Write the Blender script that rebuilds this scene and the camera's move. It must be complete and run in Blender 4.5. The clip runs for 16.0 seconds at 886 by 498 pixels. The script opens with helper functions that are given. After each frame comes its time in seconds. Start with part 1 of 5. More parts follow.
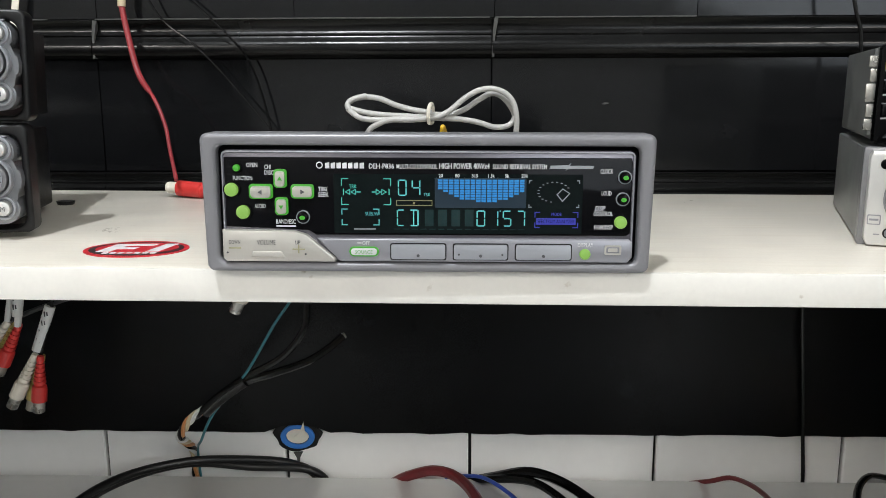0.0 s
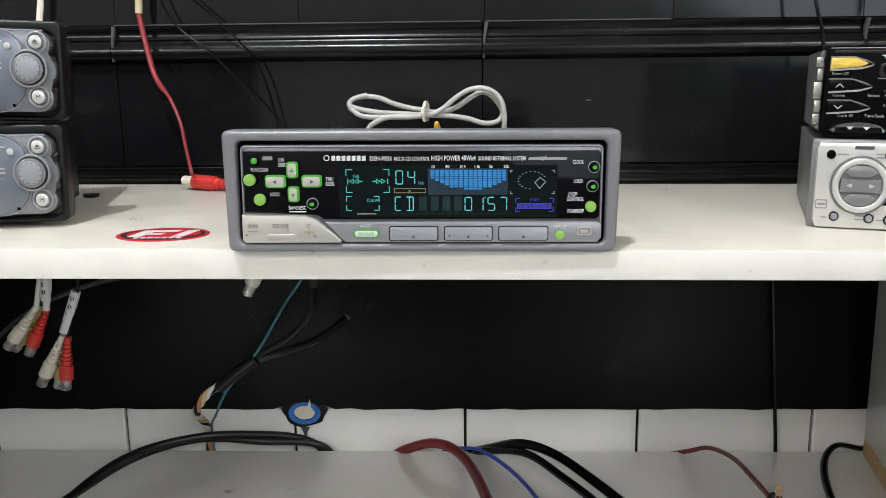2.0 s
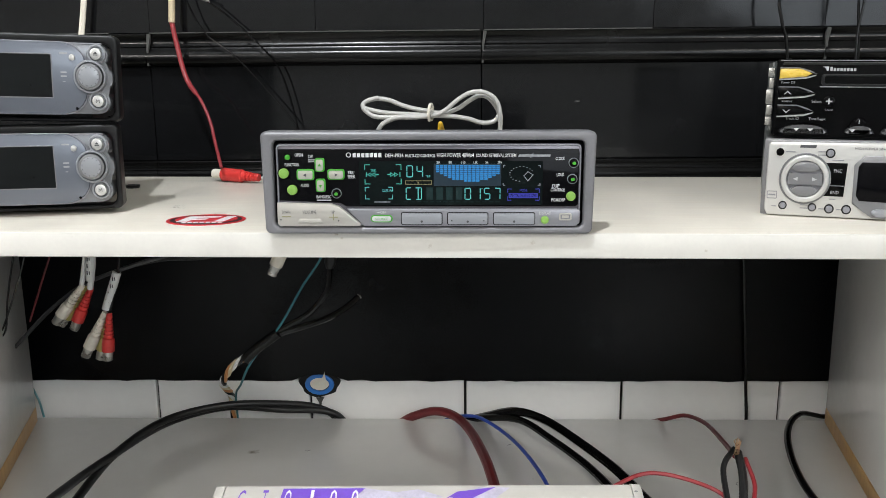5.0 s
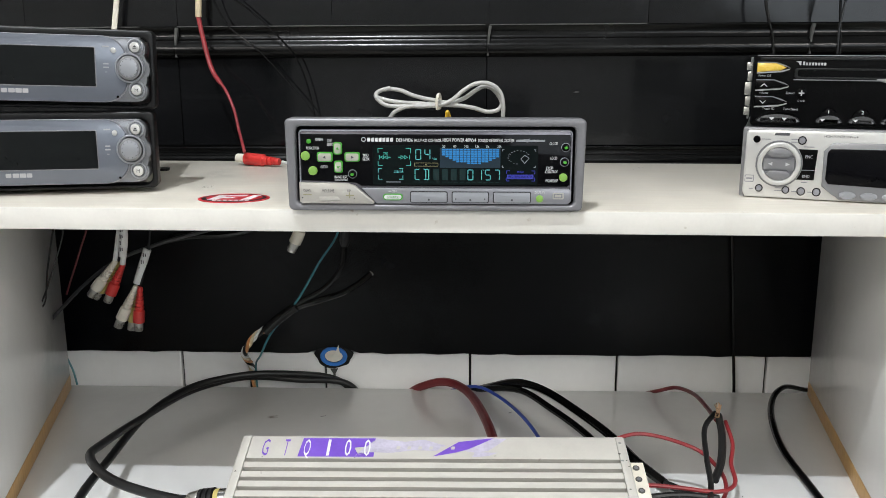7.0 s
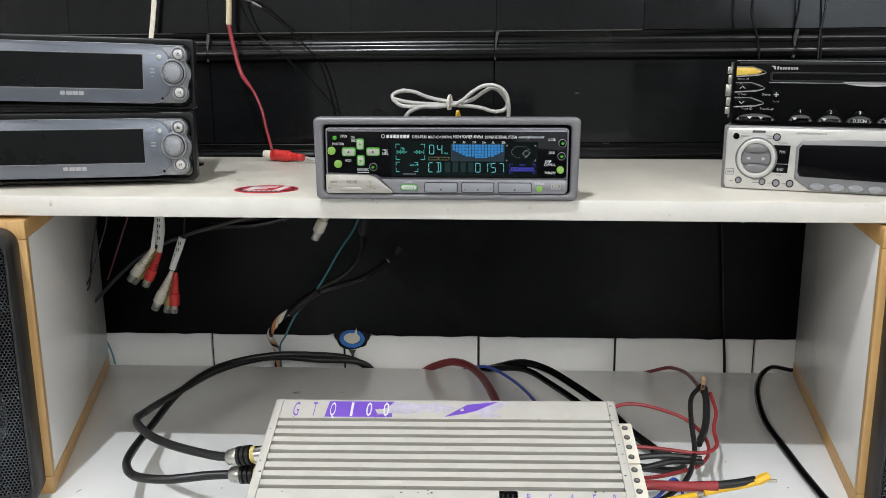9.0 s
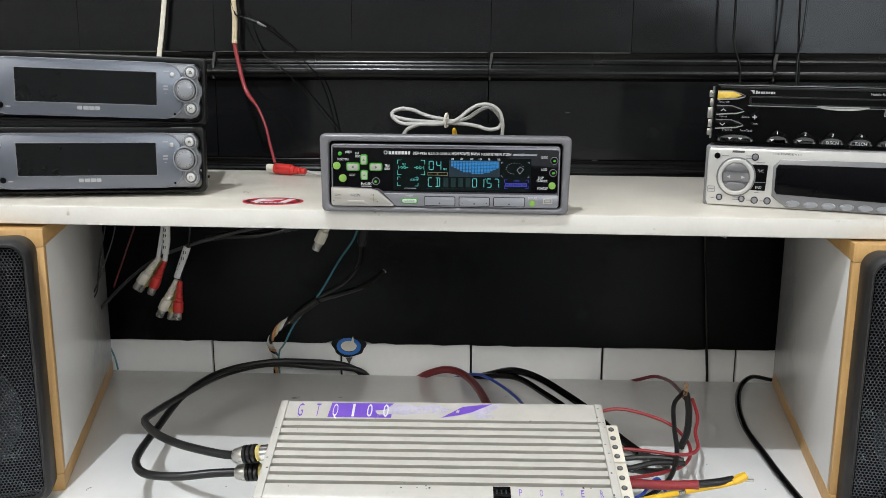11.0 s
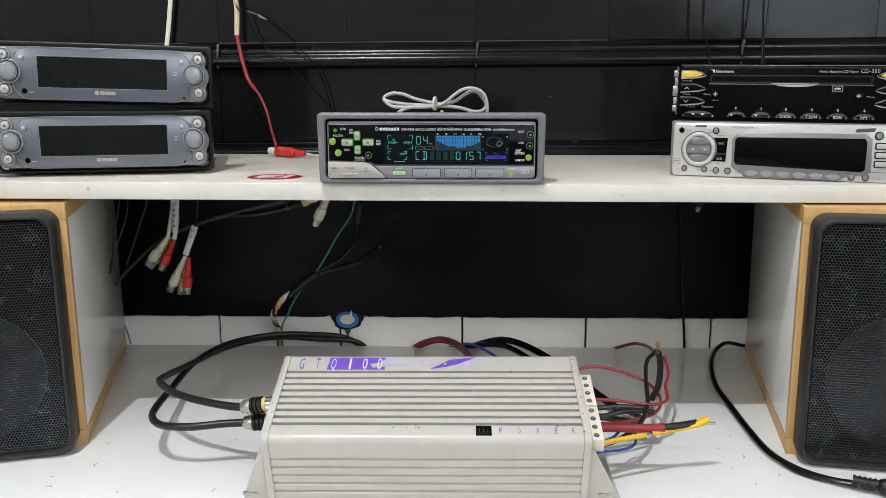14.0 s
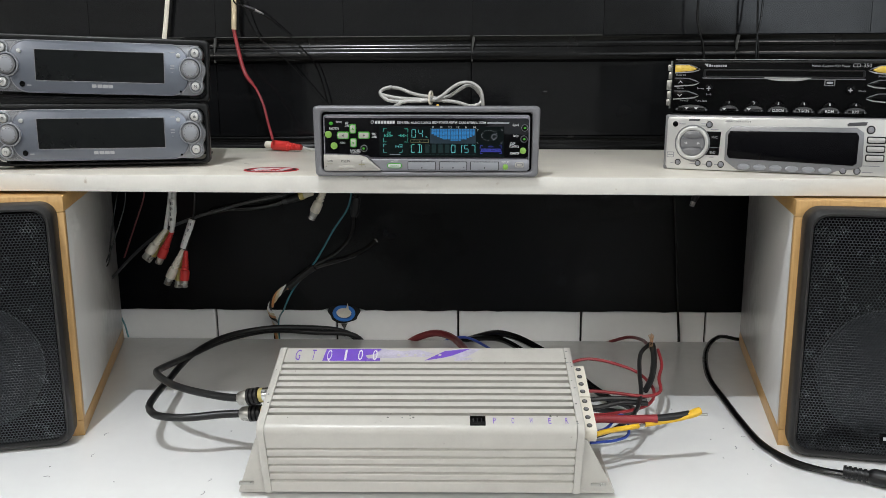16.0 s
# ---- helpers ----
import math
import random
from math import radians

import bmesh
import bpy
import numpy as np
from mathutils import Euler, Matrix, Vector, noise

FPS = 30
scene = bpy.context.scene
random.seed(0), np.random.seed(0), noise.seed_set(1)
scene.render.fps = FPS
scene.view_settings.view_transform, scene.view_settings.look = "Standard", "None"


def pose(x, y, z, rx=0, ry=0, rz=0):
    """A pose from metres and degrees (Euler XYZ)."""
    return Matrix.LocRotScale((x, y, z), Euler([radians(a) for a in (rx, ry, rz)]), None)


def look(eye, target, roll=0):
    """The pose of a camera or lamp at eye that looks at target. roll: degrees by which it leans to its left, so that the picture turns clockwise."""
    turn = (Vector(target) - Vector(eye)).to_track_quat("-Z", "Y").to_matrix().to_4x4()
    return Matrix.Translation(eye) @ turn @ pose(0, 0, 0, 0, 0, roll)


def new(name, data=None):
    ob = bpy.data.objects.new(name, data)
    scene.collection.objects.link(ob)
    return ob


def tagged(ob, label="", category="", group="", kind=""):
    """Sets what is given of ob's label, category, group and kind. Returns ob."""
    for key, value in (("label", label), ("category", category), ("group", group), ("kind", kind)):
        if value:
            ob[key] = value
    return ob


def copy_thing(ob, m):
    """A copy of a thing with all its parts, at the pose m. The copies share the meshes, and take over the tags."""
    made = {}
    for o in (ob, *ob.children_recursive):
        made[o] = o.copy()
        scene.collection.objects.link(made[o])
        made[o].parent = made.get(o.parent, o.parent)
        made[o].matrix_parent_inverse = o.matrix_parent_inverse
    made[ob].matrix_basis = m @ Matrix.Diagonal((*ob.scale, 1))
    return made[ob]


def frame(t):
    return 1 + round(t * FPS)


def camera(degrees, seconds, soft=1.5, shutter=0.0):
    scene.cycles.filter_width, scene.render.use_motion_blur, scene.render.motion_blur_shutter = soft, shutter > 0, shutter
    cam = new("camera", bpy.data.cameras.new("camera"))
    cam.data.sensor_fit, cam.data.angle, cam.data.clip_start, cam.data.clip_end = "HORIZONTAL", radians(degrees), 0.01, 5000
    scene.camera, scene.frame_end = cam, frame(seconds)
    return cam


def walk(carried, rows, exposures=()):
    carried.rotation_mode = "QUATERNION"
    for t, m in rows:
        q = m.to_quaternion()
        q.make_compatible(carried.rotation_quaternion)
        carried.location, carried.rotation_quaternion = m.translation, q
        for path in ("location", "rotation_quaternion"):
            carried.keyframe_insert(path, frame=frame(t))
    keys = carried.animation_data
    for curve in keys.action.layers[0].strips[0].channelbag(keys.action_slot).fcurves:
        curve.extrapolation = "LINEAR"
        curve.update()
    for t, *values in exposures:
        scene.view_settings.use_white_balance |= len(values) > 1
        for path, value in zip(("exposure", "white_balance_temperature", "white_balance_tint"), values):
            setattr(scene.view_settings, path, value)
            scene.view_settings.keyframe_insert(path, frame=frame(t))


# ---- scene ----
cam = camera(55.1, 16.0, soft=0.6)
PATH = [
    (0, (0.017, 0.131, 1.218), (-0.04, 2.095, 0.84), -0.2),
    (0.5, (0.015, 0.121, 1.22), (-0.046, 2.084, 0.844), -0.1),
    (1, (0.015, 0.112, 1.219), (-0.04, 2.075, 0.841), -0.2),
    (1.5, (0.02, 0.092, 1.219), (-0.036, 2.055, 0.841), -0.3),
    (2, (0.022, 0.081, 1.221), (-0.035, 2.042, 0.833), -0.6),
    (2.5, (0.023, 0.072, 1.222), (-0.033, 2.032, 0.829), -0.6),
    (3, (0.024, 0.061, 1.224), (-0.033, 2.022, 0.831), -0.6),
    (3.5, (0.022, 0.051, 1.225), (-0.033, 2.012, 0.835), -0.6),
    (4, (0.02, 0.038, 1.227), (-0.032, 1.998, 0.835), -0.6),
    (6.5, (0.028, -0.038, 1.232), (-0.049, 1.915, 0.808), -0.3),
    (7, (0.028, -0.049, 1.232), (-0.056, 1.903, 0.805), -0.3),
    (7.5, (0.035, -0.066, 1.234), (-0.072, 1.882, 0.793), -0.4),
    (8, (0.037, -0.084, 1.235), (-0.077, 1.863, 0.792), -0.4),
    (8.5, (0.032, -0.1, 1.235), (-0.08, 1.849, 0.798), -0.4),
    (9, (0.031, -0.117, 1.236), (-0.078, 1.834, 0.808), -0.4),
    (11.5, (0.025, -0.166, 1.241), (-0.052, 1.794, 0.848), 0.3),
    (12, (0.033, -0.183, 1.239), (-0.048, 1.775, 0.84), -0.1),
    (12.5, (0.034, -0.194, 1.237), (-0.048, 1.764, 0.836), -0.4),
    (13, (0.035, -0.203, 1.234), (-0.049, 1.753, 0.825), -0.5),
    (13.5, (0.037, -0.213, 1.231), (-0.048, 1.744, 0.827), -0.3),
    (14, (0.04, -0.219, 1.227), (-0.045, 1.74, 0.831), -0.4),
    (14.5, (0.041, -0.226, 1.223), (-0.049, 1.732, 0.824), -0.3),
    (15, (0.038, -0.227, 1.221), (-0.046, 1.73, 0.818), -0.2),
    (15.5, (0.04, -0.227, 1.223), (-0.042, 1.73, 0.818), -0.2),
    (16, (0.043, -0.225, 1.224), (-0.038, 1.732, 0.822), -0.3),
]
walk(cam, [(t, look(eye, target, roll)) for t, eye, target, roll in PATH],
     [(t, stops, 6320, 10) for t, stops in ((0.0, 0.20), (4.0, 0.20), (7.0, 0.14), (9.0, 0.02), (11.5, 0.0), (14.2, -0.06), (15.0, -0.16), (16.0, -0.20))])

# ---- world and lamps ----
world = bpy.data.worlds.new("room_world")
scene.world = world
world.use_nodes = True
world.node_tree.nodes["Background"].inputs[0].default_value = (0.9, 0.95, 1.0, 1)
world.node_tree.nodes["Background"].inputs[1].default_value = 0.02
CEILING_Z = 3.0
LAMP_AT = (-0.32, -0.36, 2.86)
# two made-up lamps behind the camera, added as fill below the shelf
FILL_LAMPS = ((-1.60, -2.15, 2.86), (1.60, -2.15, 2.86))
bulb_light = bpy.data.lights.new("bulb_light", "POINT")
bulb_light.energy, bulb_light.shadow_soft_size, bulb_light.color = 92.0, 0.015, (0.955, 0.985, 1.0)
new("bulb_light", bulb_light).matrix_world = pose(*LAMP_AT)
for at, watts in zip(FILL_LAMPS, (66.0, 55.0)):
    fill_light = bpy.data.lights.new("far_bulb_light", "POINT")
    fill_light.energy, fill_light.shadow_soft_size, fill_light.color = watts, 0.12, (1.0, 0.95, 0.875)
    new("far_bulb_light", fill_light).matrix_world = pose(*at)
daylight = bpy.data.lights.new("window_daylight", "AREA")
daylight.shape, daylight.size, daylight.size_y, daylight.energy, daylight.color = "RECTANGLE", 1.5, 1.1, 15.0, (0.86, 0.94, 1.0)
new("window_daylight", daylight).matrix_world = look((1.35, -2.585, 1.85), (1.30, 0.0, 1.75))


# ---- materials ----
def mat(name, color, rough=0.5, metal=0.0, vary=0.12, scale=60.0, fine=600.0, bump=0.05, coat=0.0, spec=0.5,
        stain=None, stain_at=0.62, rough_vary=0.08, depth=0.0004):
    """Principled surface with a coarse and a fine noise in colour, gloss and relief, and an optional stain."""
    m = bpy.data.materials.new(name)
    m.use_nodes = True
    nt = m.node_tree
    n, l = nt.nodes, nt.links
    b = n["Principled BSDF"]
    tc = n.new("ShaderNodeTexCoord")
    co, fi = n.new("ShaderNodeTexNoise"), n.new("ShaderNodeTexNoise")
    for node, s, d in ((co, scale, 4.0), (fi, fine, 3.0)):
        node.inputs["Scale"].default_value, node.inputs["Detail"].default_value = s, d
        l.new(tc.outputs["Object"], node.inputs["Vector"])
    mix = n.new("ShaderNodeMath")
    mix.operation = "MULTIPLY_ADD"
    mix.inputs[1].default_value = 0.4
    l.new(fi.outputs["Fac"], mix.inputs[0])
    l.new(co.outputs["Fac"], mix.inputs[2])
    ramp = n.new("ShaderNodeMapRange")
    ramp.inputs["From Min"].default_value, ramp.inputs["From Max"].default_value = 0.4, 1.0
    ramp.inputs["To Min"].default_value, ramp.inputs["To Max"].default_value = 1 - vary, 1 + vary
    l.new(mix.outputs[0], ramp.inputs["Value"])
    tint = n.new("ShaderNodeVectorMath")
    tint.operation = "SCALE"
    tint.inputs[0].default_value = color
    l.new(ramp.outputs[0], tint.inputs["Scale"])
    out = tint.outputs[0]
    if stain:
        st = n.new("ShaderNodeTexNoise")
        st.inputs["Scale"].default_value, st.inputs["Detail"].default_value = scale * 2.3, 6.0
        l.new(tc.outputs["Object"], st.inputs["Vector"])
        sr = n.new("ShaderNodeMapRange")
        sr.inputs["From Min"].default_value, sr.inputs["From Max"].default_value = stain_at, stain_at + 0.06
        l.new(st.outputs["Fac"], sr.inputs["Value"])
        sm = n.new("ShaderNodeMix")
        sm.data_type = "RGBA"
        l.new(sr.outputs[0], sm.inputs[0])
        l.new(out, sm.inputs[6])
        sm.inputs[7].default_value = (*stain, 1)
        out = sm.outputs[2]
    l.new(out, b.inputs["Base Color"])
    rr = n.new("ShaderNodeMapRange")
    rr.inputs["From Min"].default_value, rr.inputs["From Max"].default_value = 0.4, 1.0
    rr.inputs["To Min"].default_value, rr.inputs["To Max"].default_value = max(0.02, rough - rough_vary), min(1.0, rough + rough_vary)
    l.new(mix.outputs[0], rr.inputs["Value"])
    l.new(rr.outputs[0], b.inputs["Roughness"])
    b.inputs["Metallic"].default_value = metal
    b.inputs["Coat Weight"].default_value = coat
    b.inputs["Coat Roughness"].default_value = 0.08
    b.inputs["Specular IOR Level"].default_value = spec
    if bump:
        bp = n.new("ShaderNodeBump")
        bp.inputs["Strength"].default_value, bp.inputs["Distance"].default_value = bump, depth
        l.new(mix.outputs[0], bp.inputs["Height"])
        l.new(bp.outputs[0], b.inputs["Normal"])
    return m


def glow(name, color, strength):
    m = bpy.data.materials.new(name)
    m.use_nodes = True
    b = m.node_tree.nodes["Principled BSDF"]
    b.inputs["Base Color"].default_value = (*[c * 0.3 for c in color], 1)
    b.inputs["Roughness"].default_value = 0.4
    b.inputs["Emission Color"].default_value = (*color, 1)
    b.inputs["Emission Strength"].default_value = strength
    return m


def wood(name, light, dark, rough, along="X", rings=90.0):
    m = mat(name, light, rough, vary=0.1, scale=30, fine=500, bump=0.05)
    n, l = m.node_tree.nodes, m.node_tree.links
    b = n["Principled BSDF"]
    old = b.inputs["Base Color"].links[0].from_socket
    tc, mp = n.new("ShaderNodeTexCoord"), n.new("ShaderNodeMapping")
    mp.inputs["Scale"].default_value = {"X": (6, 120, 120), "Y": (120, 6, 120), "Z": (120, 120, 6)}[along]
    ns = n.new("ShaderNodeTexNoise")
    ns.inputs["Scale"].default_value, ns.inputs["Detail"].default_value = 2.5, 5.0
    l.new(tc.outputs["Object"], mp.inputs[0])
    l.new(mp.outputs[0], ns.inputs["Vector"])
    mr = n.new("ShaderNodeMapRange")
    mr.inputs["From Min"].default_value, mr.inputs["From Max"].default_value = 0.48, 0.75
    mr.inputs["To Max"].default_value = 0.7
    l.new(ns.outputs["Fac"], mr.inputs["Value"])
    mx = n.new("ShaderNodeMix")
    mx.data_type = "RGBA"
    l.new(mr.outputs[0], mx.inputs[0])
    l.new(old, mx.inputs[6])
    mx.inputs[7].default_value = (*dark, 1)
    l.new(mx.outputs[2], b.inputs["Base Color"])
    return m


M_COUNTER = mat("counter_laminate", (0.84, 0.84, 0.83), 0.16, vary=0.03, scale=9, fine=90, bump=0.02, stain=(0.25, 0.22, 0.18), stain_at=0.735)
M_SHELF = wood("shelf_cream_paint", (0.65, 0.61, 0.535), (0.595, 0.54, 0.455), 0.34, "X")
M_SHELF_EDGE = mat("shelf_edge_paint", (0.65, 0.63, 0.585), 0.45, vary=0.06, scale=40, fine=400, bump=0.25, stain=(0.42, 0.37, 0.30), stain_at=0.695)
M_BLACK_TILE = mat("black_glazed_tile", (0.0058, 0.0060, 0.0066), 0.11, spec=0.28, vary=0.3, scale=9, fine=60, bump=0.02, depth=0.0006, rough_vary=0.09)
M_BLACK_TRIM = mat("black_glazed_trim", (0.004, 0.004, 0.004), 0.2, spec=0.22, vary=0.4, scale=14, fine=120, bump=0.5, depth=0.0008)
M_BLACK_BOARD = mat("black_board", (0.0018, 0.0020, 0.0027), 0.30, vary=0.3, scale=7, fine=900, bump=0.06, rough_vary=0.10, spec=0.17, stain=(0.009, 0.010, 0.012), stain_at=0.66)
M_WHITE_TILE = mat("white_glazed_tile", (0.86, 0.86, 0.85), 0.14, vary=0.04, scale=12, fine=120, bump=0.05)
M_GROUT = mat("dark_grout", (0.006, 0.006, 0.006), 0.85, bump=0.3)
M_PALE_GREY = mat("grey_grout_and_highlight", (0.06, 0.06, 0.057), 0.85, bump=0.3)
M_PLASTER = mat("white_plaster", (0.78, 0.78, 0.76), 0.85, vary=0.05, scale=4, fine=80, bump=0.1)
M_CEILING = mat("grey_ceiling_paint", (0.24, 0.24, 0.235), 0.9, vary=0.06, scale=3, fine=60, bump=0.1)
M_WALL_GREY = mat("grey_painted_plaster", (0.52, 0.52, 0.51), 0.85, vary=0.06, scale=4, fine=80, bump=0.1)
M_FLOOR = mat("grey_floor", (0.20, 0.197, 0.19), 0.4, vary=0.1, scale=5, fine=60)
M_OAK = wood("oak_veneer", (0.56, 0.34, 0.13), (0.42, 0.23, 0.08), 0.42, "Z")
M_MELAMINE = mat("white_melamine", (0.80, 0.79, 0.77), 0.12, vary=0.03, scale=8, fine=90, bump=0.02)
M_BLK_PLASTIC = mat("black_plastic", (0.0075, 0.0075, 0.008), 0.36, spec=0.34, vary=0.15, scale=50, fine=900, bump=0.15)
M_BLK_GLOSS = mat("black_gloss", (0.0015, 0.0015, 0.0018), 0.07, spec=0.12, vary=0.1, scale=20, fine=200, bump=0.0)
M_GLASS_BLK = mat("smoked_window", (0.0022, 0.0022, 0.0030), 0.06, spec=0.10, vary=0.1, scale=20, fine=200, bump=0.0)
M_LCD_GREY = mat("unlit_grey_lcd", (0.006, 0.007, 0.0075), 0.14, spec=0.22, vary=0.35, scale=14, fine=120, bump=0.02, rough_vary=0.09)
M_DIM_PRINT = mat("dim_print", (0.34, 0.34, 0.35), 0.5, vary=0.08, bump=0.0)
M_LCD_DARK = mat("dark_lcd", (0.0035, 0.006, 0.0062), 0.12, spec=0.12, vary=0.2, scale=40, bump=0.0)
M_LCD_TEAL = mat("unlit_lcd_cell", (0.010, 0.024, 0.025), 0.15, spec=0.3, vary=0.2, scale=40, bump=0.0)
M_GRILLE = mat("black_grille_steel", (0.068, 0.072, 0.079), 0.24, metal=0.75, vary=0.15, scale=60, fine=900, bump=0.1)
M_FRAME = mat("grille_frame_plastic", (0.022, 0.021, 0.0205), 0.46, vary=0.12, scale=40, fine=900, bump=0.12, spec=0.4)
M_GRILLE_IN = mat("dark_behind_grille", (0.0025, 0.0025, 0.003), 0.8, spec=0.06, bump=0.1)
M_CONE = mat("dark_cone_paper", (0.030, 0.033, 0.038), 0.6, bump=0.1)
M_BEZEL = mat("grey_bezel_plastic", (0.185, 0.183, 0.195), 0.36, vary=0.03, scale=30, fine=1500, bump=0.02, metal=0.25, rough_vary=0.04)
M_BEZEL_DK = mat("gunmetal_rim", (0.13, 0.125, 0.145), 0.25, metal=0.5, vary=0.02, scale=30, fine=1500, bump=0.0, rough_vary=0.03)
M_STRIP = mat("silver_grey_strip", (0.26, 0.26, 0.285), 0.33, metal=0.4, vary=0.02, scale=30, fine=1500, bump=0.0, rough_vary=0.03)
M_CHAMP = mat("champagne_silver", (0.52, 0.50, 0.46), 0.32, metal=0.55, vary=0.02, scale=30, fine=1500, bump=0.0, rough_vary=0.03)
M_BTN = mat("grey_button", (0.30, 0.31, 0.335), 0.3, metal=0.3, vary=0.02, scale=30, fine=1500, bump=0.0, rough_vary=0.03)
M_PRINT = mat("pale_print", (0.52, 0.52, 0.53), 0.5, vary=0.05, bump=0.0)
M_PRINT_DK = mat("dark_print", (0.06, 0.06, 0.065), 0.5, vary=0.05, bump=0.0)
M_PRINT_OLIVE = mat("olive_print", (0.30, 0.29, 0.16), 0.5, vary=0.05, bump=0.0)
M_GREEN = glow("lit_green_button", (0.36, 0.68, 0.12), 0.27)
M_GREEN_DK = glow("green_rim_light", (0.07, 0.42, 0.03), 0.42)
M_CYAN = glow("lit_cyan_segment", (0.13, 0.58, 0.57), 0.55)
M_TEAL = glow("lit_teal_mark", (0.08, 0.55, 0.44), 0.6)
M_BLUE = glow("lit_blue_cell", (0.02, 0.22, 0.55), 0.6)
M_BLUE_BACK = glow("blue_panel_glow", (0.004, 0.030, 0.060), 0.10)
M_INDIGO = glow("lit_indigo_bar", (0.045, 0.05, 0.50), 0.36)
M_YELLOWISH = glow("lit_amber_mark", (0.42, 0.36, 0.17), 0.22)
M_BLUEGREY = mat("blue_grey_fascia", (0.142, 0.157, 0.190), 0.30, metal=0.4, vary=0.02, scale=12, fine=1500, bump=0.0, coat=0.5, rough_vary=0.03)
M_FASCIA = mat("clear_coated_grey", (0.20, 0.205, 0.22), 0.28, metal=0.45, vary=0.03, scale=12, fine=1500, bump=0.0, coat=0.6, rough_vary=0.04)
M_SILVER = mat("silver_plastic", (0.58, 0.575, 0.56), 0.32, metal=0.5, vary=0.02, scale=14, fine=1500, bump=0.0, rough_vary=0.03)
M_SILVER_DK = mat("dark_silver", (0.22, 0.22, 0.23), 0.32, metal=0.5, vary=0.02, scale=20, fine=900, bump=0.0, rough_vary=0.03)
M_KEY = mat("dark_satin_key", (0.15, 0.15, 0.155), 0.22, metal=0.8, vary=0.02, scale=20, fine=900, bump=0.0, rough_vary=0.03)
M_CHROME = mat("chrome", (0.75, 0.75, 0.75), 0.14, metal=1.0, vary=0.05, scale=80, fine=900, bump=0.05)
M_NICKEL = mat("satin_nickel", (0.46, 0.45, 0.42), 0.3, metal=0.9, vary=0.08, scale=120, fine=900, bump=0.1)
M_STEEL = mat("zinc_chassis", (0.24, 0.25, 0.245), 0.42, metal=0.7, vary=0.3, scale=60, fine=500, bump=0.1)
M_AMBER = mat("amber_key", (0.62, 0.42, 0.06), 0.25, vary=0.08, bump=0.02, coat=0.5)
M_AMP = mat("off_white_enamel", (0.50, 0.48, 0.44), 0.34, vary=0.06, scale=70, fine=500, bump=0.14, stain=(0.30, 0.275, 0.24), stain_at=0.715)
M_AMP_GROOVE = mat("dark_groove_grey", (0.085, 0.08, 0.07), 0.55, vary=0.15, scale=60, bump=0.2)
M_PURPLE = mat("purple_decal", (0.16, 0.07, 0.50), 0.4, vary=0.15, scale=90, bump=0.05)
M_LILAC = mat("faded_lilac_decal", (0.47, 0.44, 0.54), 0.45, vary=0.2, scale=150, bump=0.05)
M_CABLE = mat("black_cable_sheath", (0.0032, 0.0032, 0.0033), 0.17, spec=0.36, vary=0.2, scale=80, fine=700, bump=0.15)
M_CABLE_GREY = mat("charcoal_cable_sheath", (0.0095, 0.0095, 0.010), 0.38, spec=0.45, vary=0.2, scale=80, fine=700, bump=0.15)
M_GREY_LEAD = mat("grey_lead_sheath", (0.035, 0.035, 0.037), 0.4, vary=0.1, scale=80, bump=0.06)
M_RED = mat("red_wire_sheath", (0.25, 0.022, 0.027), 0.38, vary=0.12, scale=80, bump=0.08)
M_RED_DK = mat("maroon_wire_sheath", (0.13, 0.014, 0.017), 0.38, vary=0.12, scale=80, bump=0.08)
M_RED_BRIGHT = mat("bright_red_plastic", (0.60, 0.035, 0.03), 0.36, vary=0.08, scale=80, bump=0.06)
M_BLUE_WIRE = mat("blue_wire_sheath", (0.025, 0.06, 0.34), 0.38, vary=0.1, scale=80, bump=0.06)
M_TEAL_WIRE = mat("teal_wire_sheath", (0.035, 0.17, 0.20), 0.4, vary=0.1, scale=80, bump=0.06)
M_YELLOW = mat("yellow_wire_sheath", (0.72, 0.43, 0.02), 0.38, vary=0.1, scale=80, bump=0.06)
M_YEL_DULL = mat("dull_yellow_plastic", (0.56, 0.46, 0.15), 0.4, vary=0.1, scale=80, bump=0.06)
M_CREAM = mat("cream_plastic", (0.74, 0.69, 0.59), 0.4, vary=0.08, scale=80, bump=0.06)
M_TAPE = mat("masking_tape", (0.60, 0.50, 0.33), 0.6, vary=0.1, scale=80, bump=0.2)
M_WHITE_CORD = mat("pale_grey_cord", (0.44, 0.43, 0.41), 0.38, vary=0.06, scale=80, bump=0.06)
M_LABEL = mat("white_cable_label", (0.72, 0.72, 0.70), 0.5, vary=0.04, scale=80, bump=0.06)
M_COPPER = mat("bare_copper", (0.60, 0.42, 0.26), 0.3, metal=0.9, vary=0.2, scale=300, bump=0.2)
M_BLUE_PLASTIC = mat("blue_conduit", (0.03, 0.17, 0.55), 0.35, vary=0.1, scale=60, bump=0.05)
M_STICK_RED = mat("red_sticker", (0.55, 0.02, 0.03), 0.35, vary=0.06, scale=60, bump=0.0)
M_STICK_BLK = mat("black_sticker", (0.02, 0.02, 0.02), 0.35, vary=0.06, scale=60, bump=0.0)
M_STICK_WHT = mat("white_sticker", (0.75, 0.75, 0.75), 0.35, vary=0.04, scale=60, bump=0.0)


# ---- mesh helpers ----
def finish(name, bm, material, smooth=True):
    bmesh.ops.recalc_face_normals(bm, faces=bm.faces)
    me = bpy.data.meshes.new(name)
    bm.to_mesh(me)
    bm.free()
    if material:
        me.materials.append(material)
    if smooth:
        me.shade_smooth()
        me.set_sharp_from_angle(angle=radians(38))
    return me


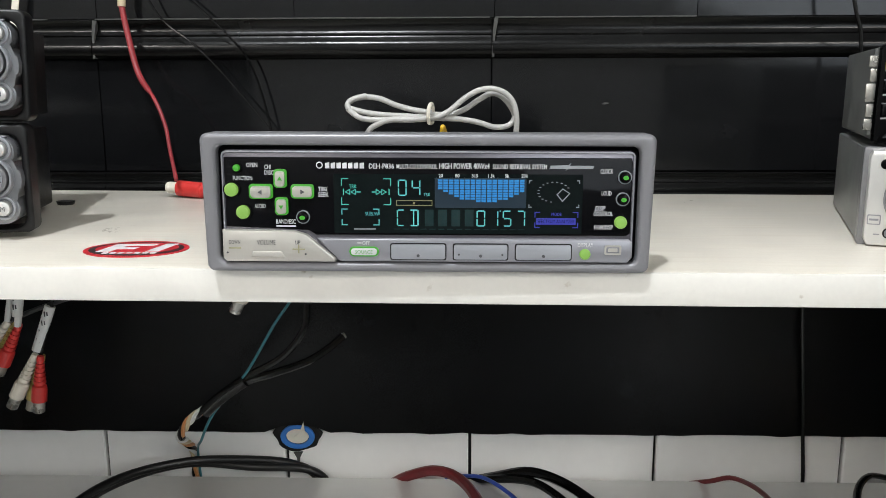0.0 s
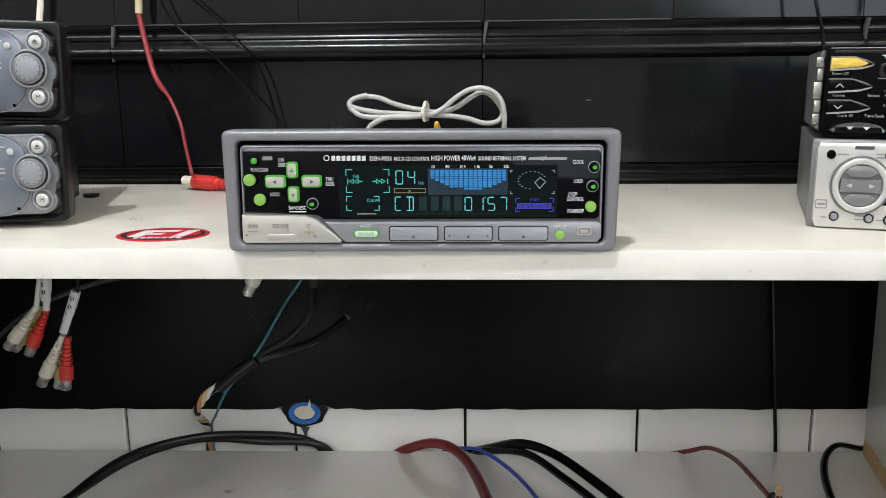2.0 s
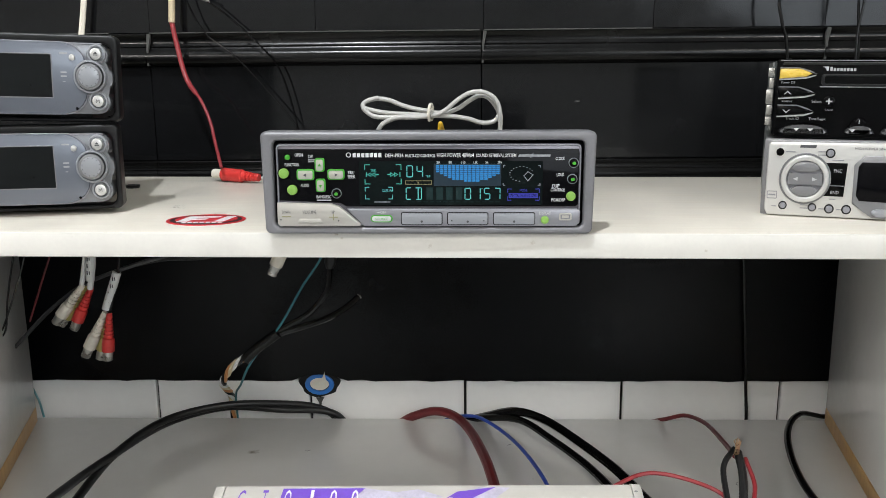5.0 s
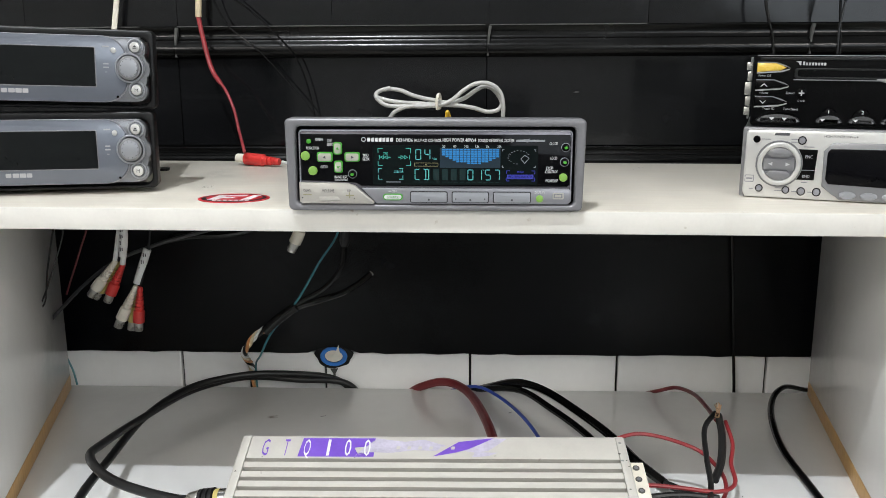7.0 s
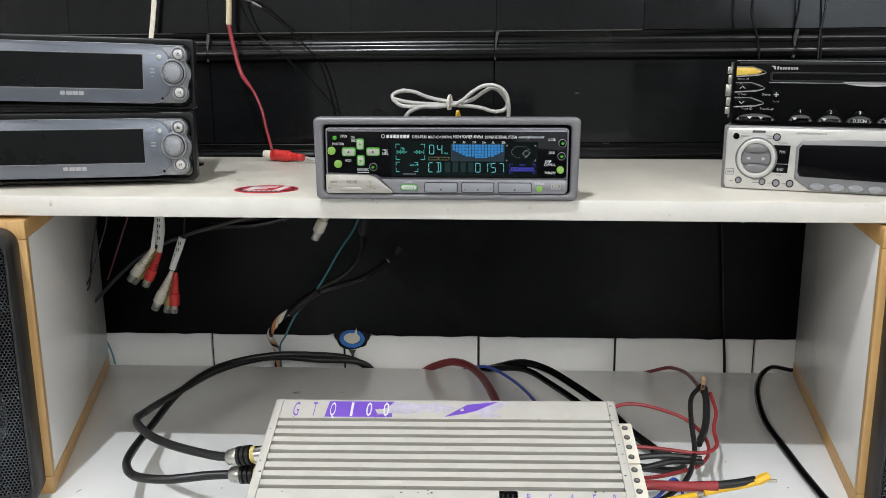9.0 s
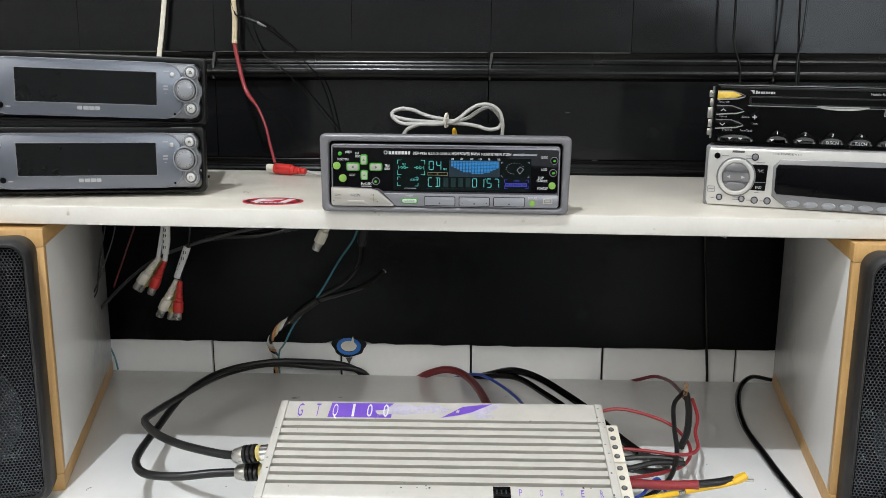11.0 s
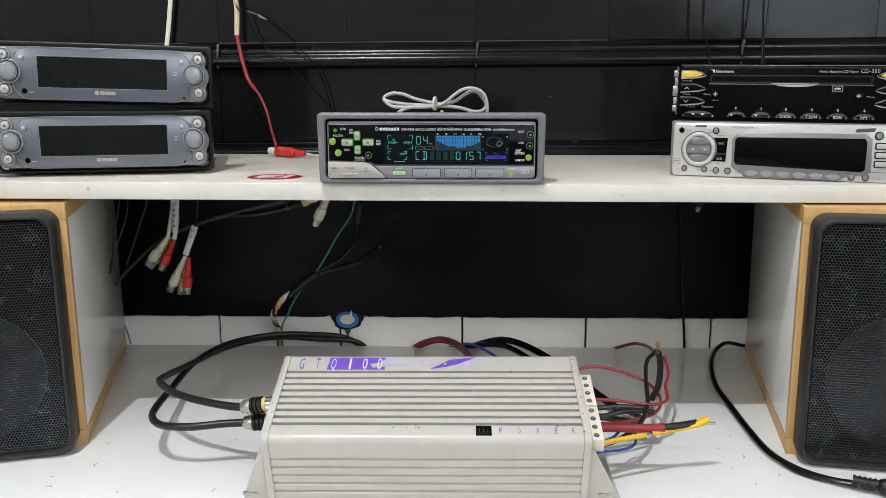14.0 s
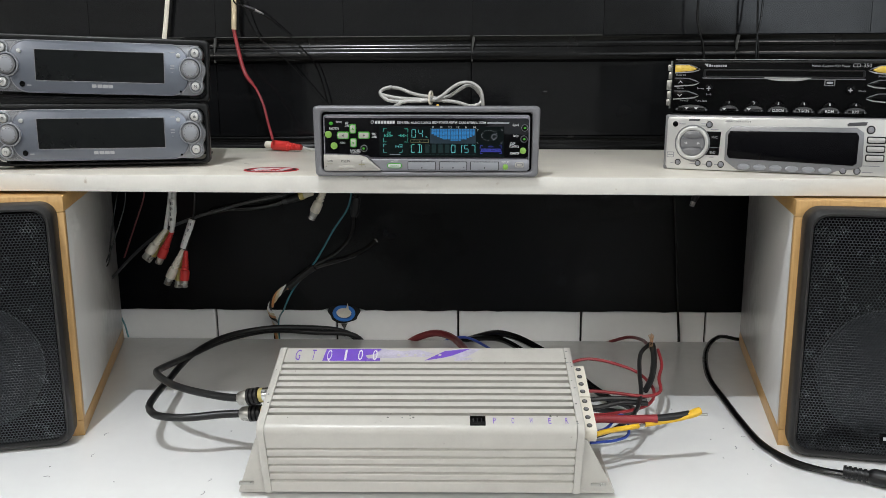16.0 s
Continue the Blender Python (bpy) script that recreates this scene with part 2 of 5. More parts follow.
def part(name, bm, material, parent=None, label="", smooth=True):
    """One bmesh as one mesh object under a thing or a part."""
    ob = new(name, finish(name, bm, material, smooth) if isinstance(bm, bmesh.types.BMesh) else bm)
    if parent:
        ob.parent = parent
    if label:
        tagged(ob, label)
    return ob


def thing(name, m, label, category, group="", kind=""):
    ob = new(name)
    ob.empty_display_size = 0.02
    ob.matrix_world = m
    return tagged(ob, label, category, group, kind)


def setting(name, bm, material, label="", category=""):
    return tagged(part(name, bm, material), label, category, "", "structure")


def box(lo, hi, bevel=0.0, seg=2):
    bm = bmesh.new()
    bmesh.ops.create_cube(bm, size=1.0)
    for v in bm.verts:
        v.co = Vector([(a + b) / 2 + c * (b - a) for a, b, c in zip(lo, hi, v.co)])
    if bevel:
        bmesh.ops.bevel(bm, geom=bm.edges[:], offset=bevel, segments=seg, affect="EDGES", profile=0.5)
    return bm


def prism(outline, y0, y1, bevel=0.0, seg=2):
    """A flat outline of (x, z) from y0 (its front) back to y1; bevel rounds the front rim."""
    bm = bmesh.new()
    front = [bm.verts.new((x, y0, z)) for x, z in outline]
    back = [bm.verts.new((x, y1, z)) for x, z in outline]
    f = bm.faces.new(front)
    bm.faces.new(back[::-1])
    n = len(outline)
    for i in range(n):
        bm.faces.new((front[i], back[i], back[(i + 1) % n], front[(i + 1) % n]))
    if bevel:
        bmesh.ops.bevel(bm, geom=list(f.edges), offset=bevel, segments=seg, affect="EDGES", profile=0.5)
    return bm


def ring(outer, inner, y0, y1, bevel=0.0):
    """A frame between two outlines with as many points each."""
    bm = bmesh.new()
    n = len(outer)
    rows = [[bm.verts.new((x, y, z)) for x, z in o] for o, y in ((outer, y0), (inner, y0), (inner, y1), (outer, y1))]
    for a, b in zip(rows, rows[1:] + rows[:1]):
        for i in range(n):
            bm.faces.new((a[i], a[(i + 1) % n], b[(i + 1) % n], b[i]))
    if bevel:
        edges = [bm.edges.get((r[i], r[(i + 1) % n])) for r in rows[:2] for i in range(n)]
        bmesh.ops.bevel(bm, geom=edges, offset=bevel, segments=3, affect="EDGES", profile=0.5)
    return bm


def rrect(x0, z0, x1, z1, r, k=5):
    pts = []
    for cx, cz, a in ((x1 - r, z1 - r, 0), (x0 + r, z1 - r, 90), (x0 + r, z0 + r, 180), (x1 - r, z0 + r, 270)):
        pts += [(cx + r * math.cos(radians(a + 90 * i / k)), cz + r * math.sin(radians(a + 90 * i / k))) for i in range(k + 1)]
    return pts


def disc(cx, cz, rx, rz=None, k=24):
    return [(cx + rx * math.cos(2 * math.pi * i / k), cz + (rz or rx) * math.sin(2 * math.pi * i / k)) for i in range(k)]


def glide(points, steps=7):
    """A smooth curve through the points."""
    p = [Vector(q) for q in points]
    p = [2 * p[0] - p[1]] + p + [2 * p[-1] - p[-2]]
    out = []
    for i in range(1, len(p) - 2):
        a, b, c, d = p[i - 1:i + 3]
        for s in range(steps):
            t = s / steps
            out.append(0.5 * (2 * b + (c - a) * t + (2 * a - 5 * b + 4 * c - d) * t * t + (3 * b - a - 3 * c + d) * t ** 3))
    return out + [p[-2]]


def tube(points, r, sides=10, smooth=True, flat=1.0):
    """A wire of radius r (or a radius for each point) along the points, with closed ends."""
    path = glide(points) if smooth else [Vector(q) for q in points]
    radius = r if isinstance(r, (list, tuple)) else [r] * len(path)
    bm = bmesh.new()
    up = Vector((0.13, 0.21, 0.97))
    rows = []
    for i, q in enumerate(path):
        d = (path[min(i + 1, len(path) - 1)] - path[max(i - 1, 0)]).normalized()
        side = d.cross(up).normalized()
        up = side.cross(d).normalized()
        rows.append([bm.verts.new(q + radius[i] * (side * math.cos(2 * math.pi * j / sides) + flat * up * math.sin(2 * math.pi * j / sides))) for j in range(sides)])
    for a, b in zip(rows, rows[1:]):
        for j in range(sides):
            bm.faces.new((a[j], a[(j + 1) % sides], b[(j + 1) % sides], b[j]))
    bm.faces.new(rows[0][::-1])
    bm.faces.new(rows[-1])
    return bm


def turned(a, b, profile, sides=16):
    """A turned piece from a to b: profile rows of (share of the way, radius)."""
    a, b = Vector(a), Vector(b)
    return tube([a.lerp(b, s) for s, _ in profile], [r for _, r in profile], sides, smooth=False)


def words(text, x, z, height, y, material, parent, name="lettering", width=None, align="LEFT", slant=0.0, thick=0.00012):
    """Raised lettering on a face that looks along -y."""
    cu = bpy.data.curves.new(name, "FONT")
    cu.body, cu.size, cu.align_x, cu.shear, cu.extrude, cu.resolution_u = text, 1.0, align, slant, 0.0, 2
    cu.offset = 0.014 if material is M_PRINT else 0.0
    tmp = bpy.data.objects.new(name, cu)
    scene.collection.objects.link(tmp)
    me = bpy.data.meshes.new_from_object(tmp.evaluated_get(bpy.context.evaluated_depsgraph_get()))
    bpy.data.objects.remove(tmp)
    bpy.data.curves.remove(cu)
    co = [v.co.copy() for v in me.vertices]
    x0, x1 = min(c.x for c in co), max(c.x for c in co)
    sz = height / 0.70
    sx = width / (x1 - x0) if width else sz
    base = {"LEFT": x0, "CENTER": (x0 + x1) / 2}[align]
    for v, c in zip(me.vertices, co):
        v.co = (x + (c.x - base) * sx, y, z + c.y * sz)
    me.materials.clear()
    me.materials.append(material)
    ob = new(name, me)
    ob.parent = parent
    return ob


# ---- the room ----
COUNTER_Z, SHELF_Z, WALL_Y = 0.906, 1.140, 0.786
setting("floor", box((-2.2, -2.6, -0.08), (2.2, 0.95, 0.0)), M_FLOOR, "grey concrete workshop floor", "floor")
setting("ceiling", box((-2.2, -2.6, CEILING_Z), (2.2, 0.95, CEILING_Z + 0.08)), M_CEILING, "plain grey ceiling", "ceiling")
setting("wall_west", box((-2.28, -2.6, 0.0), (-2.2, 0.95, CEILING_Z)), M_WALL_GREY, "plain grey side wall", "wall")
setting("wall_east", box((2.2, -2.6, 0.0), (2.28, 0.95, CEILING_Z)), M_WALL_GREY, "plain grey side wall", "wall")
setting("wall_south", box((-2.2, -2.68, 0.0), (2.2, -2.6, CEILING_Z)), M_WALL_GREY, "plain grey wall opposite the bench", "wall")
wall_north = setting("wall_north", box((-2.2, WALL_Y + 0.006, 0.0), (2.2, 0.95, CEILING_Z)), M_GROUT, "tiled wall painted black above a white tile row", "wall")
counter = setting("counter", box((-1.3, 0.16, COUNTER_Z - 0.03), (1.3, WALL_Y - 0.0150, COUNTER_Z), 0.002), M_COUNTER,
                  "glossy white laminate workbench top with small marks", "workbench")
setting("counter_base", box((-1.25, 0.22, 0.001), (1.25, WALL_Y, COUNTER_Z - 0.031)), M_PLASTER, "plain white bench base", "bench base")
SHELF_LEAN = 0.35
shelf = thing("shelf", pose(0.08, 0, SHELF_Z, 0, SHELF_LEAN, 0), "cream painted wooden shelf board with chipped front edge", "shelf")
part("board", box((-0.88, 0.4875, -0.015), (0.72, 0.755, 0.0), 0.0012), M_SHELF, shelf)
part("front_edging", box((-0.88, 0.4850, -0.0148), (0.72, 0.4874, -0.0003), 0.0008), M_SHELF_EDGE, shelf, "chipped off-white edging strip")

ceiling_lamp = thing("ceiling_lamp", pose(LAMP_AT[0], LAMP_AT[1], CEILING_Z), "white ceiling lamp holder", "ceiling lamp", "lamps of the room")
part("base", turned((0, 0, 0), (0, 0, -0.03), [(0, 0.06), (0.7, 0.058), (1, 0.045)], 24), M_PLASTER, ceiling_lamp)
part("socket", turned((0, 0, -0.03), (0, 0, -0.075), [(0, 0.022), (1, 0.02)], 20), M_LABEL, ceiling_lamp)
# unseen holders to go with the two added fill lamps
for at in FILL_LAMPS:
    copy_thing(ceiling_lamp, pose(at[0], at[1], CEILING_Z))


# ---- wall tiles and panel ----
def tile_mesh(w, h, d, material, bevel=0.0012):
    return finish("tile", box((0, 0, 0), (w, d, h), bevel, 1), material)


white_tile = tile_mesh(0.1487, 0.147, 0.007, M_WHITE_TILE)
black_tile = tile_mesh(0.1498, 0.1496, 0.007, M_BLACK_TILE, 0.0002)
short_tile = tile_mesh(0.2992, 0.0846, 0.007, M_BLACK_TILE, 0.0003)


def trim_profile(w, z0, z1, out):
    """A glazed border piece with a rounded, stepped front."""
    h = z1 - z0
    prof = [(0.004, 0.0), (-0.30 * out, 0.0), (-0.72 * out, 0.05 * h), (-0.94 * out, 0.13 * h), (-out, 0.23 * h), (-0.96 * out, 0.34 * h),
            (-0.80 * out, 0.44 * h), (-0.56 * out, 0.51 * h), (-0.50 * out, 0.56 * h), (-0.58 * out, 0.60 * h), (-0.44 * out, 0.66 * h),
            (-0.36 * out, 0.75 * h), (-0.42 * out, 0.86 * h), (-0.58 * out, 0.935 * h), (-0.66 * out, 0.97 * h), (-0.58 * out, h), (0.004, h)]
    bm = bmesh.new()
    a = [bm.verts.new((0, y, z)) for y, z in prof]
    b = [bm.verts.new((w, y, z)) for y, z in prof]
    for i in range(len(prof) - 1):
        bm.faces.new((a[i], b[i], b[i + 1], a[i + 1]))
    bm.faces.new(a)
    bm.faces.new(b[::-1])
    return finish("trim_tile", bm, M_BLACK_TRIM)


trim_tile = trim_profile(0.2992, 0, 0.0285, 0.0095)
low_trim = trim_profile(0.2995, 0, 0.0190, 0.0045)
for i in range(-5, 6):
    part("tile", white_tile, None, wall_north).location = (0.0207 + 0.1512 * i, WALL_Y, 0.792)
    for row in range(3):
        part("tile", black_tile, None, wall_north).location = (0.037 + 0.15 * i, WALL_Y, 1.268 + 0.15 * row)
for i in range(-3, 3):
    part("tile", short_tile, None, wall_north).location = (0.0355 + 0.30 * i, WALL_Y, 1.1535)
    part("trim_tile", trim_tile, None, wall_north).location = (0.0355 + 0.30 * i, WALL_Y, 1.2387)
    part("trim_tile", low_trim, None, wall_north).location = (0.0355 + 0.30 * i, WALL_Y, 1.1335)
for i in (-2, -1, 0, 1, 2):
    x = 0.0352 + 0.30 * i
    part("joint", prism([(x, 1.239), (x + 0.0016, 1.2388), (x + 0.0022, 1.254), (x + 0.0045, 1.2665), (x + 0.0015, 1.2668), (x + 0.0005, 1.257)], WALL_Y - 0.0082, WALL_Y), M_PALE_GREY, wall_north, "chipped pale joint")
# pale strips paint the highlight on the trim's top bevel
for x0, x1 in ((-0.86, -0.566), (-0.5635, -0.300), (-0.262, 0.0335), (0.0375, 0.185)):
    part("joint", box((x0, WALL_Y - 0.0066, 1.2669), (x1, WALL_Y, 1.2680), 0.0003, 1), M_PALE_GREY, wall_north, "pale painted highlight line along the trim top")
part("chip", prism([(0.1180, 1.2040), (0.1200, 1.2036), (0.1235, 1.2041), (0.1240, 1.2049), (0.1205, 1.2052)], WALL_Y - 0.0003, WALL_Y + 0.0005), M_PALE_GREY, wall_north, "small pale chip in the glaze")
setting("wall_upper", box((-2.2, WALL_Y, 1.72), (2.2, WALL_Y + 0.006, CEILING_Z)), M_PLASTER, "plain white upper wall", "wall")

# black board under the shelf: uneven lower edge and a bite round the conduit
rng = random.Random(4)
edge = []
for i in range(-60, 61):
    x = 0.0135 * i
    z = 0.9395 + 0.0011 * noise.noise((x * 40, 0, 0)) + 0.0006 * rng.uniform(-1, 1)
    d = abs(x + 0.122)
    if d < 0.0195:
        z += 0.002 + 0.0045 * math.sqrt(max(0.0, 1 - (d / 0.0195) ** 2))
    edge.append((x, z))
setting("black_panel", prism(edge + [(0.81, 1.132), (-0.81, 1.132)], WALL_Y - 0.004, WALL_Y - 0.0005), M_BLACK_BOARD,
        "matte black board on the wall with a ragged lower edge", "wall panel")

conduit = thing("conduit_end", pose(-0.122, WALL_Y - 0.001, 0.9352), "blue plastic conduit end cut into the tile joint", "conduit")
part("sleeve", ring(disc(0, 0, 0.0142, 0.0105), disc(0, 0, 0.0095, 0.0068), -0.0026, 0.001, 0.0006), M_BLUE_PLASTIC, conduit)
part("core", prism(disc(0, 0.001, 0.0094, 0.0070), -0.0016, 0.001), M_CREAM, conduit, "pale filler in the conduit mouth")
part("chip", prism([(-0.002, 0.001), (0.002, 0.004), (0.0055, 0.0135), (0.0065, 0.006), (0.0085, 0.002)], -0.0042, -0.0032), M_CREAM, conduit, "torn pale scrap")
hole = [(0.0195 * math.cos(a) * (1 + 0.10 * math.sin(5 * a)), 0.0128 * math.sin(a) * (1 + 0.08 * math.cos(4 * a + 1))) for a in [2 * math.pi * k / 28 for k in range(28)]]
part("broken_rim", prism(hole, -0.0006, 0.0008), M_GROUT, conduit, "dark broken rim of the tile")
part("crack", prism([(-0.004, -0.014), (0.004, -0.0135), (0.0012, -0.019), (0.0006, -0.030), (-0.0008, -0.030), (-0.0012, -0.019)], -0.0012, 0.0), M_PALE_GREY, conduit, "dirty chipped joint below the hole")


# ---- car radio on show ----
def radio_on_show():
    k = 0.188 / 728
    root = thing("car_radio", pose(0.0003, 0.4785, SHELF_Z + 0.0010, 0, SHELF_LEAN, 0.8), "lit grey single-din car radio with blue spectrum display", "car radio")

    def X(u):
        return (u - 364) * k

    def Z(v):
        return (224 - v) * k

    def rr(u0, v0, u1, v1, r):
        return rrect(X(u0), Z(v1), X(u1), Z(v0), r * k)

    def poly(pts):
        return [(X(u), Z(v)) for u, v in pts]

    outer = [(x * (0.985 + 0.012 * z / 0.058), z) for x, z in rr(0, 0, 728, 224, 13)]
    trim = part("trim_ring", ring(outer, rr(27, 19.5, 702, 208, 12), 0.0, 0.014, 0.0019), M_BEZEL, root)
    part("chassis", box((X(26), 0.0142, Z(210)), (X(704), 0.150, Z(38)), 0.001), M_BLK_PLASTIC, root, "dark metal case")
    # black ring puts the gap's deep shade into the colour
    part("shadow_gap", ring(rr(27, 19.5, 702, 208, 12), rr(33.5, 26, 695.5, 205.5, 9), 0.0050, 0.0135), M_GRILLE_IN, root, "black ring painted as shade in the gap round the faceplate")
    face = part("faceplate", prism(rr(34, 26.5, 695, 205, 9), 0.0015, 0.015, 0.0012), M_BEZEL_DK, root)
    part("bright_rim", ring(rr(35, 28, 694, 204, 8), rr(37.5, 31, 691.5, 201, 6), 0.0008, 0.003, 0.0003), M_STRIP, face, "bright rim line")
    y = 0.0010
    part("window", prism(poly([(39, 38), (688, 38), (690, 44), (690, 158), (684, 163), (184, 163), (172, 154), (39, 150)]), y, 0.004, 0.0003), M_GLASS_BLK, face, "glossy smoked display window")
    part("screen", prism(rr(214, 64, 612, 160, 3), y - 0.0002, y), M_LCD_DARK, face)
    vol = part("volume_key", prism(poly([(34, 154), (150, 156), (170, 162), (216, 201), (216, 206), (40, 206), (34, 200)]), -0.0014, 0.004, 0.0007), M_CHAMP, face, "champagne silver volume rocker")
    part("tab", prism(poly([(79, 198), (83, 189), (129, 189), (134, 198)]), -0.0019, -0.0013, 0.0003), M_CHAMP, vol)
    part("lower_strip", prism(poly([(186, 168), (688, 168), (694, 174), (694, 198), (686, 206), (223, 206)]), -0.0002, 0.004, 0.0006), M_STRIP, face)
    for u0, u1 in ((306, 393), (407, 493), (507, 595)):
        key = part("preset_key", prism(rr(u0, 177, u1, 201, 3), -0.0012, 0.002, 0.0005), M_BTN, face)
        part("key_gap", ring(rr(u0 - 2, 175, u1 + 2, 203, 4), rr(u0, 177, u1, 201, 3), -0.00035, 0.001), M_BLK_PLASTIC, key)
        part("pip", prism(disc(X((u0 + u1) / 2), Z(195), 2.5 * k, k=12), -0.0016, -0.0012), M_PRINT_DK, key)
        if u0 == 407:
            for s in (-35, 35):
                part("pip", prism(disc(X(450 + s), Z(193), 1.7 * k, k=10), -0.0014, -0.0012), M_PRINT_DK, key)
    src = part("source_key", prism(rr(238, 181, 286, 197, 7.5), -0.0010, 0.002, 0.0004), M_GREEN_DK, face, "green-rimmed source key")
    part("cap", prism(rr(241, 183.5, 283, 194.5, 5), -0.0015, -0.0009, 0.0003), M_PRINT, src)
    words("SOURCE", X(262), Z(192), 6 * k, -0.0016, M_GREEN_DK, src, width=28 * k, align="CENTER")
    for u, v, r, lit in ((60, 55, 5.5, M_GREEN_DK), (50.5, 90, 11, M_GREEN), (68, 126, 11, M_GREEN), (618, 192, 9, M_GREEN), (673.5, 140, 10, M_GREEN)):
        b = part("round_key", prism(disc(X(u), Z(v), r * k), -0.0014, 0.002, 0.0008), lit, face, "lit green key")
        part("surround", ring(disc(X(u), Z(v), (r + 3) * k), disc(X(u), Z(v), r * k), 0.0003, 0.002, 0.0003), M_BLK_GLOSS, b)
    for u, v in ((678, 68), (676, 103), (164, 134)):
        b = part("round_key", prism(disc(X(u), Z(v), 9 * k), -0.0016, 0.002, 0.0012), M_BLK_GLOSS, face, "small dark key with green mark")
        part("mark", prism(disc(X(u), Z(v), 4.5 * k, 3.6 * k, 8), -0.0019, -0.0015), M_GREEN_DK, b)
        part("surround", ring(disc(X(u), Z(v), 11 * k), disc(X(u), Z(v), 9.4 * k), 0.0002, 0.002, 0.0003), M_BTN, b)
    for u0, v0, u1, v1, a in ((120, 58, 138, 85, 90), (121, 103, 139, 129, 270), (80, 82, 115, 103, 180), (147, 82, 181, 102, 0)):
        base = part("cursor_key", prism(rr(u0 - 1.2, v0 - 1.2, u1 + 1.6, v1 + 1.6, 5), -0.0004, 0.002, 0.0004), M_GREEN_DK, face, "green-lit cursor key")
        part("cap", prism(rr(u0 + 2, v0 + 2, u1 - 1, v1 - 1, 4), -0.0015, -0.0004, 0.0006), M_CHAMP, base)
        cu, cv = (u0 + u1) / 2 + 0.5, (v0 + v1) / 2 + 0.5
        tri = [(X(cu) + 4.5 * k * math.cos(radians(a + t)), Z(cv) + 4.5 * k * math.sin(radians(a + t))) for t in (0, 120, 240)]
        part("arrow", prism(tri, -0.0016, -0.0014), M_GREEN_DK if a in (90, 270) else M_PRINT_DK, base)
    # printed words
    yt = y - 0.00015
    for text, u, v, h, w in (("OPEN", 75, 54, 7, 18), ("FUNCTION", 53, 75, 7, 31), ("CH/", 104, 57, 7, 11), ("DISC", 104, 66, 7, 15), ("TRK/", 189, 92, 7, 15),
                             ("SEEK", 189, 101, 7, 17), ("AUDIO", 86, 120, 7, 18), ("BAND/ESC", 120, 145, 7, 32), ("DEH-P836", 271, 55.5, 8, 40),
                             ("MULTI-CD CONTROL", 315, 55.5, 7, 65), ("HIGH POWER 40Wx4", 383, 55.5, 9, 80), ("SOUND RETRIEVAL SYSTEM", 468, 55.5, 7.5, 86),
                             ("CLOCK", 639, 62, 7, 20), ("LOUD", 642, 97, 7, 16), ("DSP", 632, 122, 8, 17), ("CONTROL", 630, 130, 7, 31), ("PGM/DSP", 632, 152, 7, 30)):
        words(text, X(u), Z(v), h * k, yt, M_PRINT, face, width=w * k, slant=0.25 if text in ("DSP", "CONTROL") else 0.0)
    part("fine_print", prism(rr(120, 148, 152, 150, 0.8), yt, yt + 0.0001), M_PRINT, face)
    part("maker_badge", ring(disc(X(192), Z(50.5), 5.5 * k), disc(X(192), Z(50.5), 3.8 * k), yt, yt + 0.0001), M_PRINT, face)
    for i in range(7):
        part("maker_mark", prism(poly([(201 + i * 9.2, 47), (208 + i * 9.2, 46), (208 + i * 9.2, 55.5), (201 + i * 9.2, 55.5)]), yt, yt + 0.0001), M_PRINT, face)
    part("tuner_mark", prism(poly([(560, 50), (588, 49), (592, 46), (590, 50), (629, 50), (627, 55), (588, 55), (584, 58), (585, 55), (558, 55)]), yt, yt + 0.0001), M_BTN, face)
    ys = -0.0006
    for text, u, v, h, w, m in (("OFF", 259, 178, 6, 13, M_PRINT), ("DISPLAY", 606, 180, 6.5, 25, M_PRINT)):
        words(text, X(u), Z(v), h * k, ys, m, face, width=w * k)
    part("off_mark", prism(rr(251, 174, 258, 176, 0.8), ys, ys + 0.0001), M_PRINT, face)
    part("disc_badge", ring(rr(649, 177, 676, 193, 3), rr(652, 180, 673, 190, 2), ys, ys + 0.0001), M_CHAMP, face)
    part("disc_badge", prism(rr(655, 182, 670, 188, 1), ys, ys + 0.0001), M_CHAMP, face)
    yv = -0.0018
    for text, u, v, h, w in (("VOLUME", 90, 178, 8, 30), ("DOWN", 45, 177, 6.5, 18), ("UP", 152, 177, 6.5, 8)):
        words(text, X(u), Z(v), h * k, yv, M_PRINT_DK, vol, width=w * k)
    for r in ((44, 182.5, 64, 184.5), (147, 184, 167, 186), (156, 178, 158, 192)):
        part("sign", prism(rr(*r, 0.5), yv + (0.00005 if r[0] == 156 else 0), yv + 0.0002), M_PRINT_OLIVE, vol)
    for u, v in ((42, 191), (168, 193)):
        part("pip", prism(disc(X(u), Z(v), 1.6 * k, k=10), yv, yv + 0.0002), M_PRINT_DK, vol)

    # display
    yd = y - 0.0004
    screen = face.children[1]
    lit = part("display", prism(rr(376, 70, 522, 118, 2), y - 0.0003, y - 0.00015), M_BLUE_BACK, face, "blue spectrum field")

    def bar(u0, v0, u1, v1, m, par=screen, name="segment"):
        part(name, prism(poly([(u0, v0), (u1, v0), (u1, v1), (u0, v1)]), yd, yd + 0.0001), m, par)

    def corners(u0, v0, u1, v1, a, m):
        for su, u in ((1, u0), (-1, u1)):
            for sv, v in ((1, v0), (-1, v1)):
                bar(min(u, u + su * a), min(v, v + sv * 1.4), max(u, u + su * a), max(v, v + sv * 1.4), m)
                bar(min(u, u + su * 1.4), min(v + sv * 1.6, v + sv * a), max(u, u + su * 1.4), max(v + sv * 1.6, v + sv * a), m)

